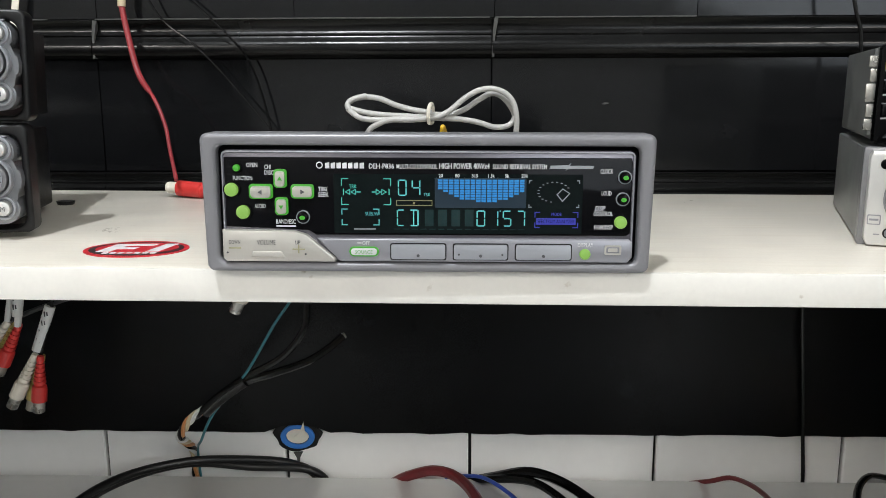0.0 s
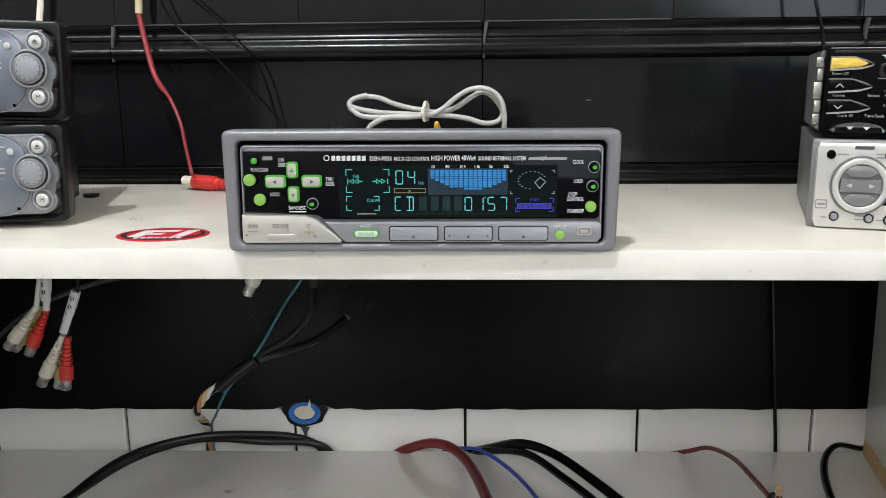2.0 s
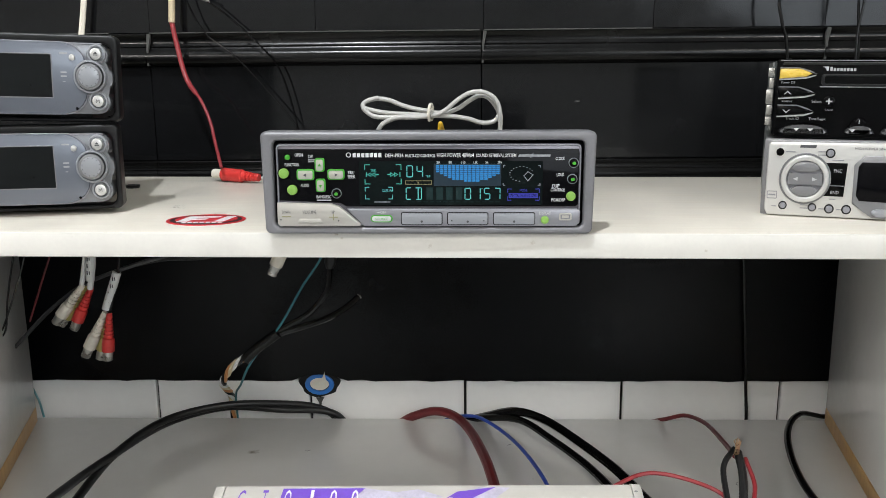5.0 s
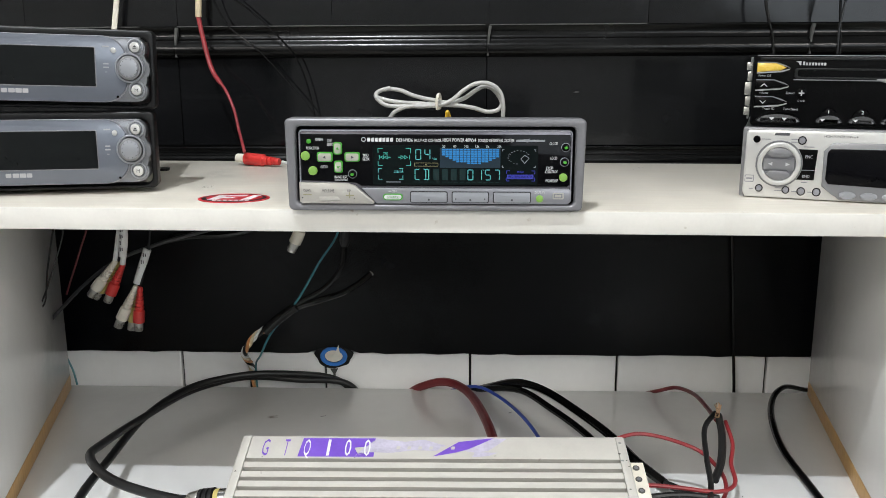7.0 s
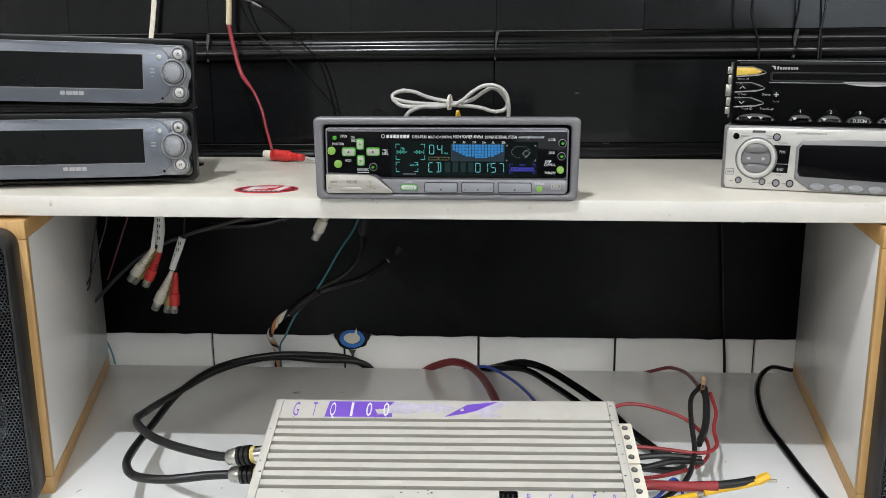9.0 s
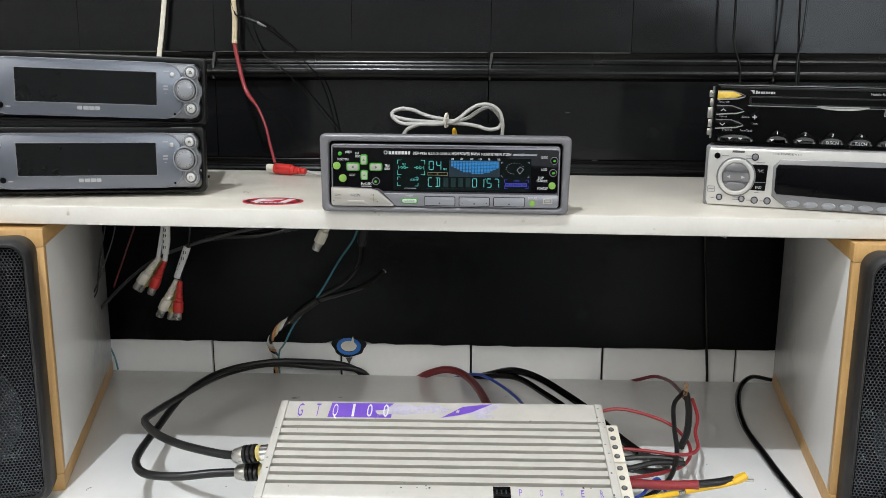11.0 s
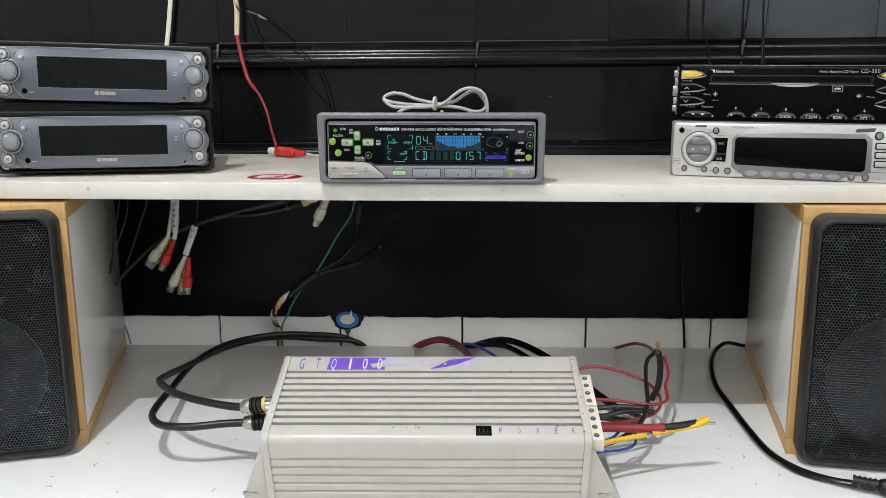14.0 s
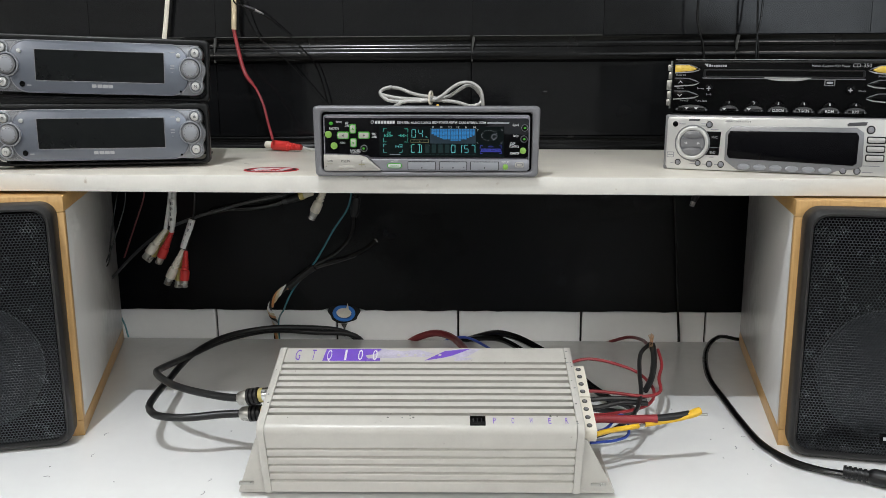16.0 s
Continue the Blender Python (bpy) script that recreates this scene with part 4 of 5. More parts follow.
    part("maker_badge", prism(pl((58, 10), (66, 10), (66, 16), (64, 16), (62, 12)), yp, 0.0002), M_DIM_PRINT, face)
    for i in range(8):
        part("maker_mark", prism(rr(68 + 4.2 * i, 12 if i else 10.5, 71 + 4.2 * i, 16, 0.5), yp, 0.0002), M_DIM_PRINT, face)
    part("disc_badge", ring(rr(277, 38, 296, 50, 2), rr(279, 40, 294, 48, 1), yp, 0.0002), M_SILVER_DK, face)
    part("disc_badge", prism(rr(281, 42, 292, 46, 1), yp, 0.0002), M_BTN, face)
    return root


silver_radio(pose(0.2125, 0.5500, SHELF_Z - 0.0006, 0, 0.4, -18.5))
black_radio(pose(0.2165, 0.5570, SHELF_Z + 0.0490, 0, 0.8, -17.5))


# ---- loudspeakers ----
def loudspeaker(m, label, side):
    """A white-sided box with oak edges and a black framed grille. Local origin: lower inner front corner; the box goes along +x from it."""
    root = thing("loudspeaker", m, label, "loudspeaker", "pair of speakers under the shelf")
    W, D, H = 0.158, 0.292, SHELF_Z - 0.015 - COUNTER_Z - (0.0028 if side > 0 else 0.0)
    s = side
    e = 0.0085

    def bx(x0, y0, z0, x1, y1, z1, bevel=0.0008):
        a, b = sorted((s * x0, s * x1))
        return box((a, y0, z0), (b, y1, z1), bevel)

    part("side_panel", bx(0.0, e, e + 0.006, 0.016, D, H - e - 0.006, 0.0004), M_MELAMINE, root, "glossy white side panel")
    part("side_panel", bx(W - 0.016, e, e + 0.006, W, D, H - e - 0.006, 0.0004), M_MELAMINE, root, "glossy white side panel")
    part("base_strip", bx(-0.0004, 0.0, 0.0, W, D, e + 0.006), M_OAK, root, "oak bottom board")
    part("top_strip", bx(-0.0004, 0.0, H - e - 0.006, W, D, H - 0.0003), M_OAK, root, "oak top board")
    part("front_strip", bx(-0.0004, 0.0, e + 0.0062, e, e - 0.0003, H - e - 0.0062), M_OAK, root, "oak front edge")
    part("front_strip", bx(W - e, 0.0, e + 0.0062, W, e - 0.0003, H - e - 0.0062), M_OAK, root, "oak front edge")
    part("baffle", bx(e, 0.004, e + 0.0062, W - e, 0.012, H - e - 0.0062), M_BLK_PLASTIC, root)
    part("back_panel", bx(0.0165, D - 0.012, e + 0.0062, W - 0.0165, D - 0.002, H - e - 0.0062), M_BLK_PLASTIC, root)

    def rr(i, r):
        x0, x1 = sorted((s * (0.005 + i), s * (W - 0.005 - i)))
        return rrect(x0, 0.0010 + i, x1, H - 0.0045 - i, r, 7)

    bm = bmesh.new()
    loops = []
    for inset, y, r in ((0.0, 0.0, 0.013), (0.0, -0.017, 0.013), (0.0012, -0.0215, 0.013), (0.0030, -0.0240, 0.013), (0.0044, -0.0236, 0.012), (0.0053, -0.0215, 0.012), (0.0055, 0.001, 0.012)):
        loops.append([bm.verts.new((x, y, z)) for x, z in rr(inset, r)])
    for a, b in zip(loops, loops[1:]):
        for i in range(len(a)):
            bm.faces.new((a[i], a[(i + 1) % len(a)], b[(i + 1) % len(a)], b[i]))
    part("grille_frame", bm, M_FRAME, root, "black bevelled grille frame")
    x0, x1 = 0.0118, W - 0.0118
    z0, z1 = 0.0080, H - 0.0115
    part("grille_backing", bx(0.0108, -0.0105, 0.0068, W - 0.0108, -0.0100, H - 0.0102, 0.0), M_GRILLE_IN, root)
    # perforated sheet: hexagonal webs round every hole
    bm = bmesh.new()
    px, pz = 0.0026, 0.00225
    cols, rows = int((x1 - x0) / px), int((z1 - z0) / pz)
    for r in range(rows + 1):
        for c in range(cols + 1):
            cx, cz = x0 + px * (c + 0.5 * (r % 2)), z0 + pz * r
            if cx > x1:
                continue
            # rounded corners of the opening
            dx, dz = max(0, abs(cx - (x0 + x1) / 2) - ((x1 - x0) / 2 - 0.009)), max(0, abs(cz - (z0 + z1) / 2) - ((z1 - z0) / 2 - 0.009))
            if math.hypot(dx, dz) > 0.0105:
                continue
            o = [bm.verts.new((s * (cx + px * 0.578 * math.cos(radians(60 * k + 30))), -0.0190, cz + pz * 0.667 * math.sin(radians(60 * k + 30)))) for k in range(6)]
            i1 = [bm.verts.new((s * (cx + 0.00108 * math.cos(radians(60 * k + 30))), -0.0190, cz + 0.00108 * math.sin(radians(60 * k + 30)))) for k in range(6)]
            i2 = [bm.verts.new((s * (cx + 0.00100 * math.cos(radians(60 * k + 30))), -0.0178, cz + 0.00100 * math.sin(radians(60 * k + 30)))) for k in range(6)]
            for k in range(6):
                n2 = (k + 1) % 6
                bm.faces.new((o[k], o[n2], i1[n2], i1[k]))
                bm.faces.new((i1[k], i1[n2], i2[n2], i2[k]))
    me = bpy.data.meshes.new("grille")
    bm.to_mesh(me)
    bm.free()
    me.materials.append(M_GRILLE)
    tagged(part("grille", me, None, root, "black perforated steel grille"), kind="stuff")
    cxs = s * W / 2
    part("woofer", ring(disc(cxs, 0.075, 0.055, k=40), disc(cxs, 0.075, 0.047, k=40), -0.0150, -0.0103, 0.001), M_CONE, root, "dark woofer surround behind the grille")
    part("cone", prism(disc(cxs, 0.075, 0.046, k=36), -0.0125, -0.0104), M_CONE, root)
    part("badge", bx(0.075, -0.0202, 0.018, 0.103, -0.0186, 0.026, 0.0004), M_BLK_GLOSS, root, "small black badge")
    for i in range(4):
        part("maker_mark", bx(0.0775 + 0.0058 * i, -0.0205, 0.0205, 0.0815 + 0.0058 * i, -0.0201, 0.0235, 0.0), M_PRINT, root)
    return root


loudspeaker(pose(-0.3115, 0.4800, COUNTER_Z, 0, 0, 16.0), "white bookshelf speaker with oak edges and black grille", -1)
loudspeaker(pose(0.3050, 0.4770, COUNTER_Z, 0, 0, -10.3), "white bookshelf speaker with oak edges, black cord in front", 1)


# ---- amplifier ----
def amplifier():
    """A cream finned amplifier, leaning forward on its end brackets. Local: x along, y back along the top, z normal to the top."""
    T = 17.0
    root = thing("amplifier", pose(0.0010, 0.3800, COUNTER_Z, 0, 0, 1.2), "off-white finned car amplifier tilted forward on end brackets", "amplifier")
    tilt = pose(0, -0.0097, 0.0075, T, 0, 0)

    def tl(bm):
        bm.transform(tilt)
        return bm

    L, D, H = 0.1195, 0.1035, 0.061
    # body: an extruded profile with fins on the top and grooves on the front
    prof = [(D, 0.0), (D, H - 0.004)]
    prof += [(D - 0.001, H - 0.001), (D - 0.004, H)]
    fins0, fins1, n = 0.0800, 0.0165, 9
    pitch = (fins0 - fins1) / (n - 1)
    for i in range(n):
        y = fins0 - pitch * i
        prof += [(y + 0.0016, H), (y + 0.0016, H - 0.0055), (y - 0.0016, H - 0.0055), (y - 0.0016, H)]
    prof += [(0.0060 * (1 - math.sin(radians(a))), H - 0.0060 * (1 - math.cos(radians(a)))) for a in range(0, 91, 10)]
    for i in range(5):
        z = H - 0.0198 - 0.0078 * i
        prof += [(0.0, z + 0.0013), (0.0018, z + 0.0005), (0.0018, z - 0.0005), (0.0, z - 0.0013)]
    prof += [(0.0, -0.0012)]
    bm = bmesh.new()
    a = [bm.verts.new((-L + 0.005, y, z)) for y, z in prof]
    b = [bm.verts.new((L - 0.005, y, z)) for y, z in prof]
    m = len(prof)
    for i in range(m):
        bm.faces.new((a[i], b[i], b[(i + 1) % m], a[(i + 1) % m]))
    bm.faces.new(a)
    bm.faces.new(b[::-1])
    part("heatsink", tl(bm), M_AMP, root, "cream painted heatsink with nine top fins")
    # dark strip along the floor of each fin groove
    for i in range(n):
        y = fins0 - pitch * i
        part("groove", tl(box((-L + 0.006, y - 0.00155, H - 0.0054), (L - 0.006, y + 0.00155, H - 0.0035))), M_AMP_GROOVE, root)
    # end caps with a rounded front corner
    cap = [(D + 0.0005, -0.0005), (D + 0.0005, H - 0.002), (D - 0.003, H + 0.0008)]
    cap += [(0.0056 - 0.0062 * math.sin(radians(a)), H + 0.0008 - 0.0062 * (1 - math.cos(radians(a)))) for a in range(0, 91, 15)] + [(-0.0006, -0.0017)]
    for s in (-1, 1):
        bm = bmesh.new()
        p = [bm.verts.new((s * (L - 0.0048), y, z)) for y, z in cap]
        q = [bm.verts.new((s * (L + 0.0008), y, z)) for y, z in cap]
        for i in range(len(cap)):
            bm.faces.new((p[i], p[(i + 1) % len(cap)], q[(i + 1) % len(cap)], q[i]))
        bm.faces.new(p[::-1])
        f = bm.faces.new(q)
        bmesh.ops.bevel(bm, geom=list(f.edges), offset=0.0012, segments=2, affect="EDGES", profile=0.5)
        part("end_cap", tl(bm), M_AMP, root)
        # triangular mounting bracket with a slotted toe
        x0, x1, xt = s * L, s * (L + (0.0215 if s < 0 else 0.0275)), s * (L + 0.0035)
        bm = prism([(x0, 0.0056), (x1, 0.0056), (xt, 0.054), (x0, 0.054)], 0.0008, 0.0028, 0.0005)
        for v in bm.verts:
            v.co.y += v.co.z * -0.30 - 0.0045
        bracket = part("bracket", bm, M_AMP, root, "triangular folded mounting bracket")
        bm = prism([(x0, 0.0038), (x1, 0.0038), (x1, 0.0060), (x0, 0.0060)], -0.0055, 0.070, 0.0005)
        part("toe", bm, M_AMP, bracket)
        lo, hi = sorted((s * (L + 0.009), s * (L + 0.0205)))
        part("slot", box((lo, -0.0088, 0.0112), (hi, -0.0062, 0.0140), 0.0006), M_NICKEL, bracket, "bare metal screw slot")
        wedge = prism([(s * (L - 0.004), 0.0), (s * (L - 0.002), 0.0), (s * (L - 0.002), 0.037), (s * (L - 0.004), 0.037)], 0.076, 0.080)
        part("rear_leg", wedge, M_AMP, bracket)
    # terminal strip on the right end
    for j in range(2):
        y0 = 0.010 + 0.0405 * j
        block = part("terminal_block", tl(box((L + 0.001, y0, H - 0.0205), (L + 0.0115, y0 + 0.0390, H - 0.0095), 0.0006)), M_CREAM, root, "cream screw terminal block")
        for i in range(4):
            c = y0 + 0.0052 + 0.0095 * i
            part("terminal_screw", tl(turned((L + 0.0062, c, H - 0.0096), (L + 0.0062, c, H - 0.0090), [(0, 0.0021), (1, 0.0021)], 14)), M_AMP_GROOVE, block)
            part("screw_head", tl(turned((L + 0.0062, c, H - 0.0090), (L + 0.0062, c, H - 0.0088), [(0, 0.0012), (1, 0.0012)], 10)), M_SILVER_DK, block)
    # printed band at the back of the top
    # lettering lies on the top: build upright on a face towards -y, then lay it down
    lay = tilt @ pose(0.0045, 0, H + 0.00006, -90, 0, 0)

    def flat(pts, material, lift=0.0, name="decal", label=""):
        bm = prism(pts, -lift * 0.2 - 0.00004, -lift * 0.2)
        bm.transform(lay)
        return part(name, bm, material, root, label)

    z0, z1 = D - 0.0205, D - 0.0040
    x = -0.0875
    flat([(x, z0), (-0.0405, z0), (-0.0405, z0 + 0.004), (-0.051, z0 + 0.0035), (-0.053, z0 + 0.008), (-0.045, z0 + 0.009), (-0.0395, z1), (x + 0.0015, z1)], M_PURPLE, 0.0, "decal", "worn purple printed block")
    flat([(-0.052, z0 + 0.001), (-0.041, z0 + 0.004), (-0.030, z0 + 0.0035), (-0.016, z0 + 0.006), (-0.002, z0 + 0.0055), (0.004, z0 + 0.010), (-0.010, z1 - 0.001), (-0.022, z1 - 0.003), (-0.040, z1)], M_LILAC, 0.0, "decal", "faded lilac print")
    flat([(0.001, z0 + 0.0005), (0.012, z0 + 0.006), (0.022, z0 + 0.004), (0.030, z0 + 0.0055), (0.042, z1), (0.024, z1 + 0.0003)], M_LILAC, 0.0002, "decal", "faded lilac print")
    flat([(-0.004, z0 + 0.0005), (0.010, z0 + 0.004), (0.018, z0 + 0.007), (0.034, z1 + 0.0005), (0.012, z1 - 0.003)], M_PURPLE, 0.0004, "decal", "purple printed flash")
    flat([(0.020, z0), (0.030, z0 + 0.001), (0.036, z0 + 0.004), (0.022, z0 + 0.0045)], M_LILAC, 0.0001, "decal")

    def top_words(text, x, y, h, material, width, lift):
        ob = words(text, x, y, h, -lift * 0.2 - 0.00002, material, root, "decal_lettering", width)
        ob.data.transform(lay)

    top_words("G", -0.1105, z0 + 0.0008, 0.0148, M_PURPLE, 0.0040, 0.0004)
    top_words("T", -0.0970, z0 + 0.0008, 0.0148, M_PURPLE, 0.0030, 0.0004)
    for ch, xx in (("Q", -0.0845), ("1", -0.0700), ("0", -0.0590), ("0", -0.0470)):
        top_words(ch, xx, z0 + 0.0008, 0.0148, M_LABEL, 0.0040 if ch != "1" else 0.0018, 0.0004)
    for i in range(6):
        cx = -0.027 + 0.0068 * i
        flat([(cx, z0 + 0.0066), (cx + 0.0022, z0 + 0.0066), (cx + 0.0026, z0 + 0.0092), (cx + 0.0004, z0 + 0.0092)], M_AMP, 0.0006, "print_bar")
    for ch, xx in zip("POWER", (0.0490, 0.0625, 0.0760, 0.0895, 0.1020)):
        top_words(ch, xx, 0.0060, 0.0066, M_PURPLE, 0.0021, 0.0003)
    # chipped paint on the end caps and the front edge
    rs = random.Random(5)
    for i in range(26):
        if i < 14:
            cx, cy = rs.choice((-1, 1)) * (L - rs.uniform(0.0005, 0.005)), rs.uniform(0.004, D - 0.004)
        else:
            cx, cy = rs.uniform(-L + 0.01, L - 0.01), rs.choice((0.0115, 0.0125, 0.0145, 0.0825))
        w = rs.uniform(0.0004, 0.0011)
        lift = 0.0038 if i < 14 else 0.0
        flat([(cx - 0.0045 + w * rs.uniform(0.5, 1.3) * math.cos(a), cy + w * rs.uniform(0.4, 1.0) * math.sin(a)) for a in [k * math.pi / 4 for k in range(8)]],
             M_AMP_GROOVE if i % 3 else M_STEEL, lift, "paint_chip")
    light = part("power_lamp", tl(box((0.0365, 0.0040, H - 0.002), (0.0480, 0.0142, H + 0.0005), 0.0003)), M_BLK_GLOSS, root, "small black power lamp window")
    for i in range(3):
        part("lamp_rib", tl(box((0.0385 + 0.003 * i, 0.0072, H + 0.0004), (0.0395 + 0.003 * i, 0.0110, H + 0.0008))), M_BLK_PLASTIC, light)
    return root


amplifier()


# ---- cables ----
def cable(name, points, r, material, label, category="cable", sides=10, flat=1.0):
    ob = part(name, tube(points, r, sides, flat=flat), material)
    return tagged(ob, label, category)


def phono_plug(m_body, a, b, label, tip=M_NICKEL, r=0.0053, group=""):
    """A moulded phono plug from its cable end a to its metal mouth b."""
    root = thing("phono_plug", pose(*a), label, "phono plug", group)
    d = Vector(b) - Vector(a)
    prof = [(0.0, r * 0.42)]
    for i in range(6):
        s = 0.06 + 0.075 * i
        w = r * (0.50 + 0.06 * i)
        prof += [(s, w), (s + 0.04, w), (s + 0.041, w * 0.82), (s + 0.073, w * 0.82)]
    prof += [(0.53, r * 0.92), (0.58, r), (0.80, r), (0.81, r * 0.8)]
    part("grip", turned((0, 0, 0), d, prof, 14), m_body, root)
    part("mouth", turned(d * 0.80, d, [(0, r * 0.78), (0.92, r * 0.78), (1.0, r * 0.70), (1.001, r * 0.5), (0.7, r * 0.45)], 14), tip, root, "nickel plated mouth")
    return root


def loop_cord():
    """The pale lead: a flat figure-of-eight bundle tied in the middle, standing behind the radio."""
    root = thing("aerial_lead", pose(0.0, 0.675, SHELF_Z), "pale grey lead coiled and tied, standing behind the radio", "cable")

    def lift(*pts):
        return [(x / 1000, y / 1000, z / 1000) for x, y, z in pts]

    part("loop", tube(lift((-6, 5, 60), (5, 5, 60), (15, 6, 63), (24, 6, 69), (32, 6, 73), (39, 6, 71), (45, 6, 64), (47, 5, 58), (43, 4, 53), (34, 3, 52), (24, 2, 55), (12, 2, 57), (-6, 1, 58),
                           (-21, 1, 59), (-37, 0, 60), (-50, 0, 62), (-59, 1, 65), (-57, 3, 69), (-49, 5, 71), (-39, 5, 70), (-29, 5, 66), (-18, 5, 63), (-6, 5, 61)), 0.0018), M_WHITE_CORD, root)
    part("loop", tube(lift((-58, -2, 63), (-50, -4, 58), (-36, -5, 57), (-20, -5, 58), (-5, -3, 58), (5, -1, 62), (15, 0, 70), (24, 0, 75), (33, 0, 76), (41, 0, 73), (46, 0, 67), (48, 0, 58), (48, 2, 49), (47, 8, 30), (44, 14, 8)), 0.0018), M_WHITE_CORD, root)
    part("loop", tube(lift((-58, -2, 63), (-59, 1, 67), (-55, 2, 70), (-47, 3, 72)), 0.0018), M_WHITE_CORD, root)
    part("tail", tube(lift((-5, -6, 58), (-19, -7, 57), (-31, -7, 57), (-40, -6, 54), (-46, -4, 49), (-52, 0, 35), (-56, 6, 8)), 0.0018), M_WHITE_CORD, root)
    part("tie", tube(lift((-7, -8, 55), (-7.5, -10, 60), (-6.5, -8, 66), (-5.5, 6, 66), (-5, 9, 60), (-5.5, 6, 55), (-7, -8, 55)), 0.0012), M_CREAM, root, "pale tie")
    return root


loop_cord()
cable("yellow_lead", [(0.000, 0.660, 1.150), (0.001, 0.655, 1.184), (0.002, 0.652, 1.1935), (0.004, 0.660, 1.187)], 0.0014, M_YELLOW, "short yellow wire behind the radio")

# audio cables of the amplifier
for pts, r in (([(-0.094, 0.779, 0.876), (-0.098, 0.779, 0.898), (-0.115, 0.774, 0.9115), (-0.155, 0.770, 0.9145), (-0.212, 0.772, 0.916), (-0.256, 0.733, 0.916), (-0.267, 0.629, 0.930), (-0.258, 0.540, 0.950), (-0.251, 0.505, 0.957), (-0.229, 0.477, 0.958), (-0.203, 0.459, 0.958), (-0.169, 0.445, 0.958), (-0.150, 0.439, 0.960)], 0.0033),
               ([(-0.102, 0.780, 0.876), (-0.107, 0.780, 0.902), (-0.124, 0.776, 0.9145), (-0.155, 0.775, 0.9185), (-0.208, 0.763, 0.922), (-0.254, 0.727, 0.922), (-0.268, 0.648, 0.926), (-0.258, 0.547, 0.933), (-0.250, 0.489, 0.938), (-0.242, 0.461, 0.940), (-0.226, 0.441, 0.942), (-0.200, 0.436, 0.943), (-0.173, 0.441, 0.944), (-0.150, 0.443, 0.9445)], 0.0033)):
    cable("audio_cable", pts, r, M_CABLE_GREY, "thick charcoal audio cable looping over the bench", sides=12)
for a, b in (((-0.157, 0.4400, 0.959), (-0.126, 0.4365, 0.965)), ((-0.157, 0.4433, 0.944), (-0.126, 0.4413, 0.9465))):
    root = thing("audio_plug", pose(*a), "nickel audio plug with black rings and yellow band", "audio plug")
    d = Vector(b) - Vector(a)
    part("shell", turned((0, 0, 0), d * 0.28, [(0, 0.0044), (0.15, 0.0055), (0.9, 0.0067), (1, 0.0064)], 20), M_NICKEL, root)
    grip = []
    for i in range(3):
        s = i / 3
        grip += [(s + 0.02, 0.0060), (s + 0.05, 0.0071), (s + 0.25, 0.0071), (s + 0.30, 0.0060)]
    part("grip", turned(d * 0.27, d * 0.62, grip, 20), M_BLK_PLASTIC, root, "black rubber rings")
    part("band", turned(d * 0.62, d * 0.72, [(0, 0.0060), (1, 0.0060)], 20), M_YEL_DULL, root, "yellow printed band")
    part("nose", turned(d * 0.72, d * 1.05, [(0, 0.0058), (1, 0.0055)], 20), M_CHROME, root)

# speaker cord with a moulded plug
cable("speaker_cord", [(0.370, 0.775, 0.908), (0.355, 0.766, 0.911), (0.334, 0.763, 0.915), (0.315, 0.741, 0.912), (0.299, 0.696, 0.910), (0.287, 0.632, 0.910), (0.286, 0.569, 0.910), (0.286, 0.521, 0.910), (0.289, 0.472, 0.910), (0.301, 0.441, 0.910), (0.318, 0.424, 0.910), (0.336, 0.413, 0.911)], 0.0030, M_CABLE, "black power cord running past the speaker", flat=0.75)
cable("speaker_cord", [(0.289, 0.480, 0.909), (0.297, 0.446, 0.909), (0.312, 0.428, 0.909), (0.336, 0.417, 0.910)], 0.0022, M_CABLE, "thin black cord beside the power cord")
dcp = thing("cord_plug", pose(0.334, 0.413, 0.9135), "black moulded cord connector on the bench", "connector")
prof = []
for i in range(5):
    prof += [(0.06 * i, 0.0050), (0.06 * i + 0.035, 0.0054), (0.06 * i + 0.036, 0.0044), (0.06 * i + 0.058, 0.0044)]
part("body", turned((0, 0, 0), (0.055, -0.026, 0.0), prof + [(0.32, 0.0056), (0.36, 0.0066), (0.97, 0.0068), (1, 0.0055)], 16), M_BLK_PLASTIC, dcp)

# leads on the wall above the shelf
red_lead = thing("red_lead", pose(0, 0, 0), "red wire hanging from a taped joint on the wall", "cable")
part("wire", tube([(-0.237, 0.770, 1.283), (-0.237, 0.770, 1.276), (-0.233, 0.768, 1.255), (-0.224, 0.760, 1.227), (-0.208, 0.745, 1.209), (-0.198, 0.735, 1.191), (-0.191, 0.722, 1.174), (-0.182, 0.705, 1.155)], [0.0022] * 26 + [0.0014] * 24), M_RED, red_lead)
part("taped_joint", tube([(-0.229, 0.770, 1.420), (-0.236, 0.770, 1.330), (-0.2355, 0.770, 1.303), (-0.237, 0.770, 1.276)], 0.0029), M_TAPE, red_lead, "joint wrapped in masking tape")
red_plug = thing("phono_plug", pose(-0.197, 0.722, SHELF_Z + 0.0080), "red phono plug lying on the shelf", "phono plug")
part("mouth", turned((0.003, -0.001, 0.0005), (0.014, -0.004, 0), [(0, 0.0034), (0.1, 0.0040), (1, 0.0040)], 16), M_CREAM, red_plug, "pale plastic mouth")
prof = [(0, 0.0055), (0.5, 0.0056), (0.52, 0.0045)]
for i in range(4):
    prof += [(0.56 + 0.1 * i, 0.0042 - 0.0003 * i), (0.62 + 0.1 * i, 0.0042 - 0.0003 * i), (0.63 + 0.1 * i, 0.0031)]
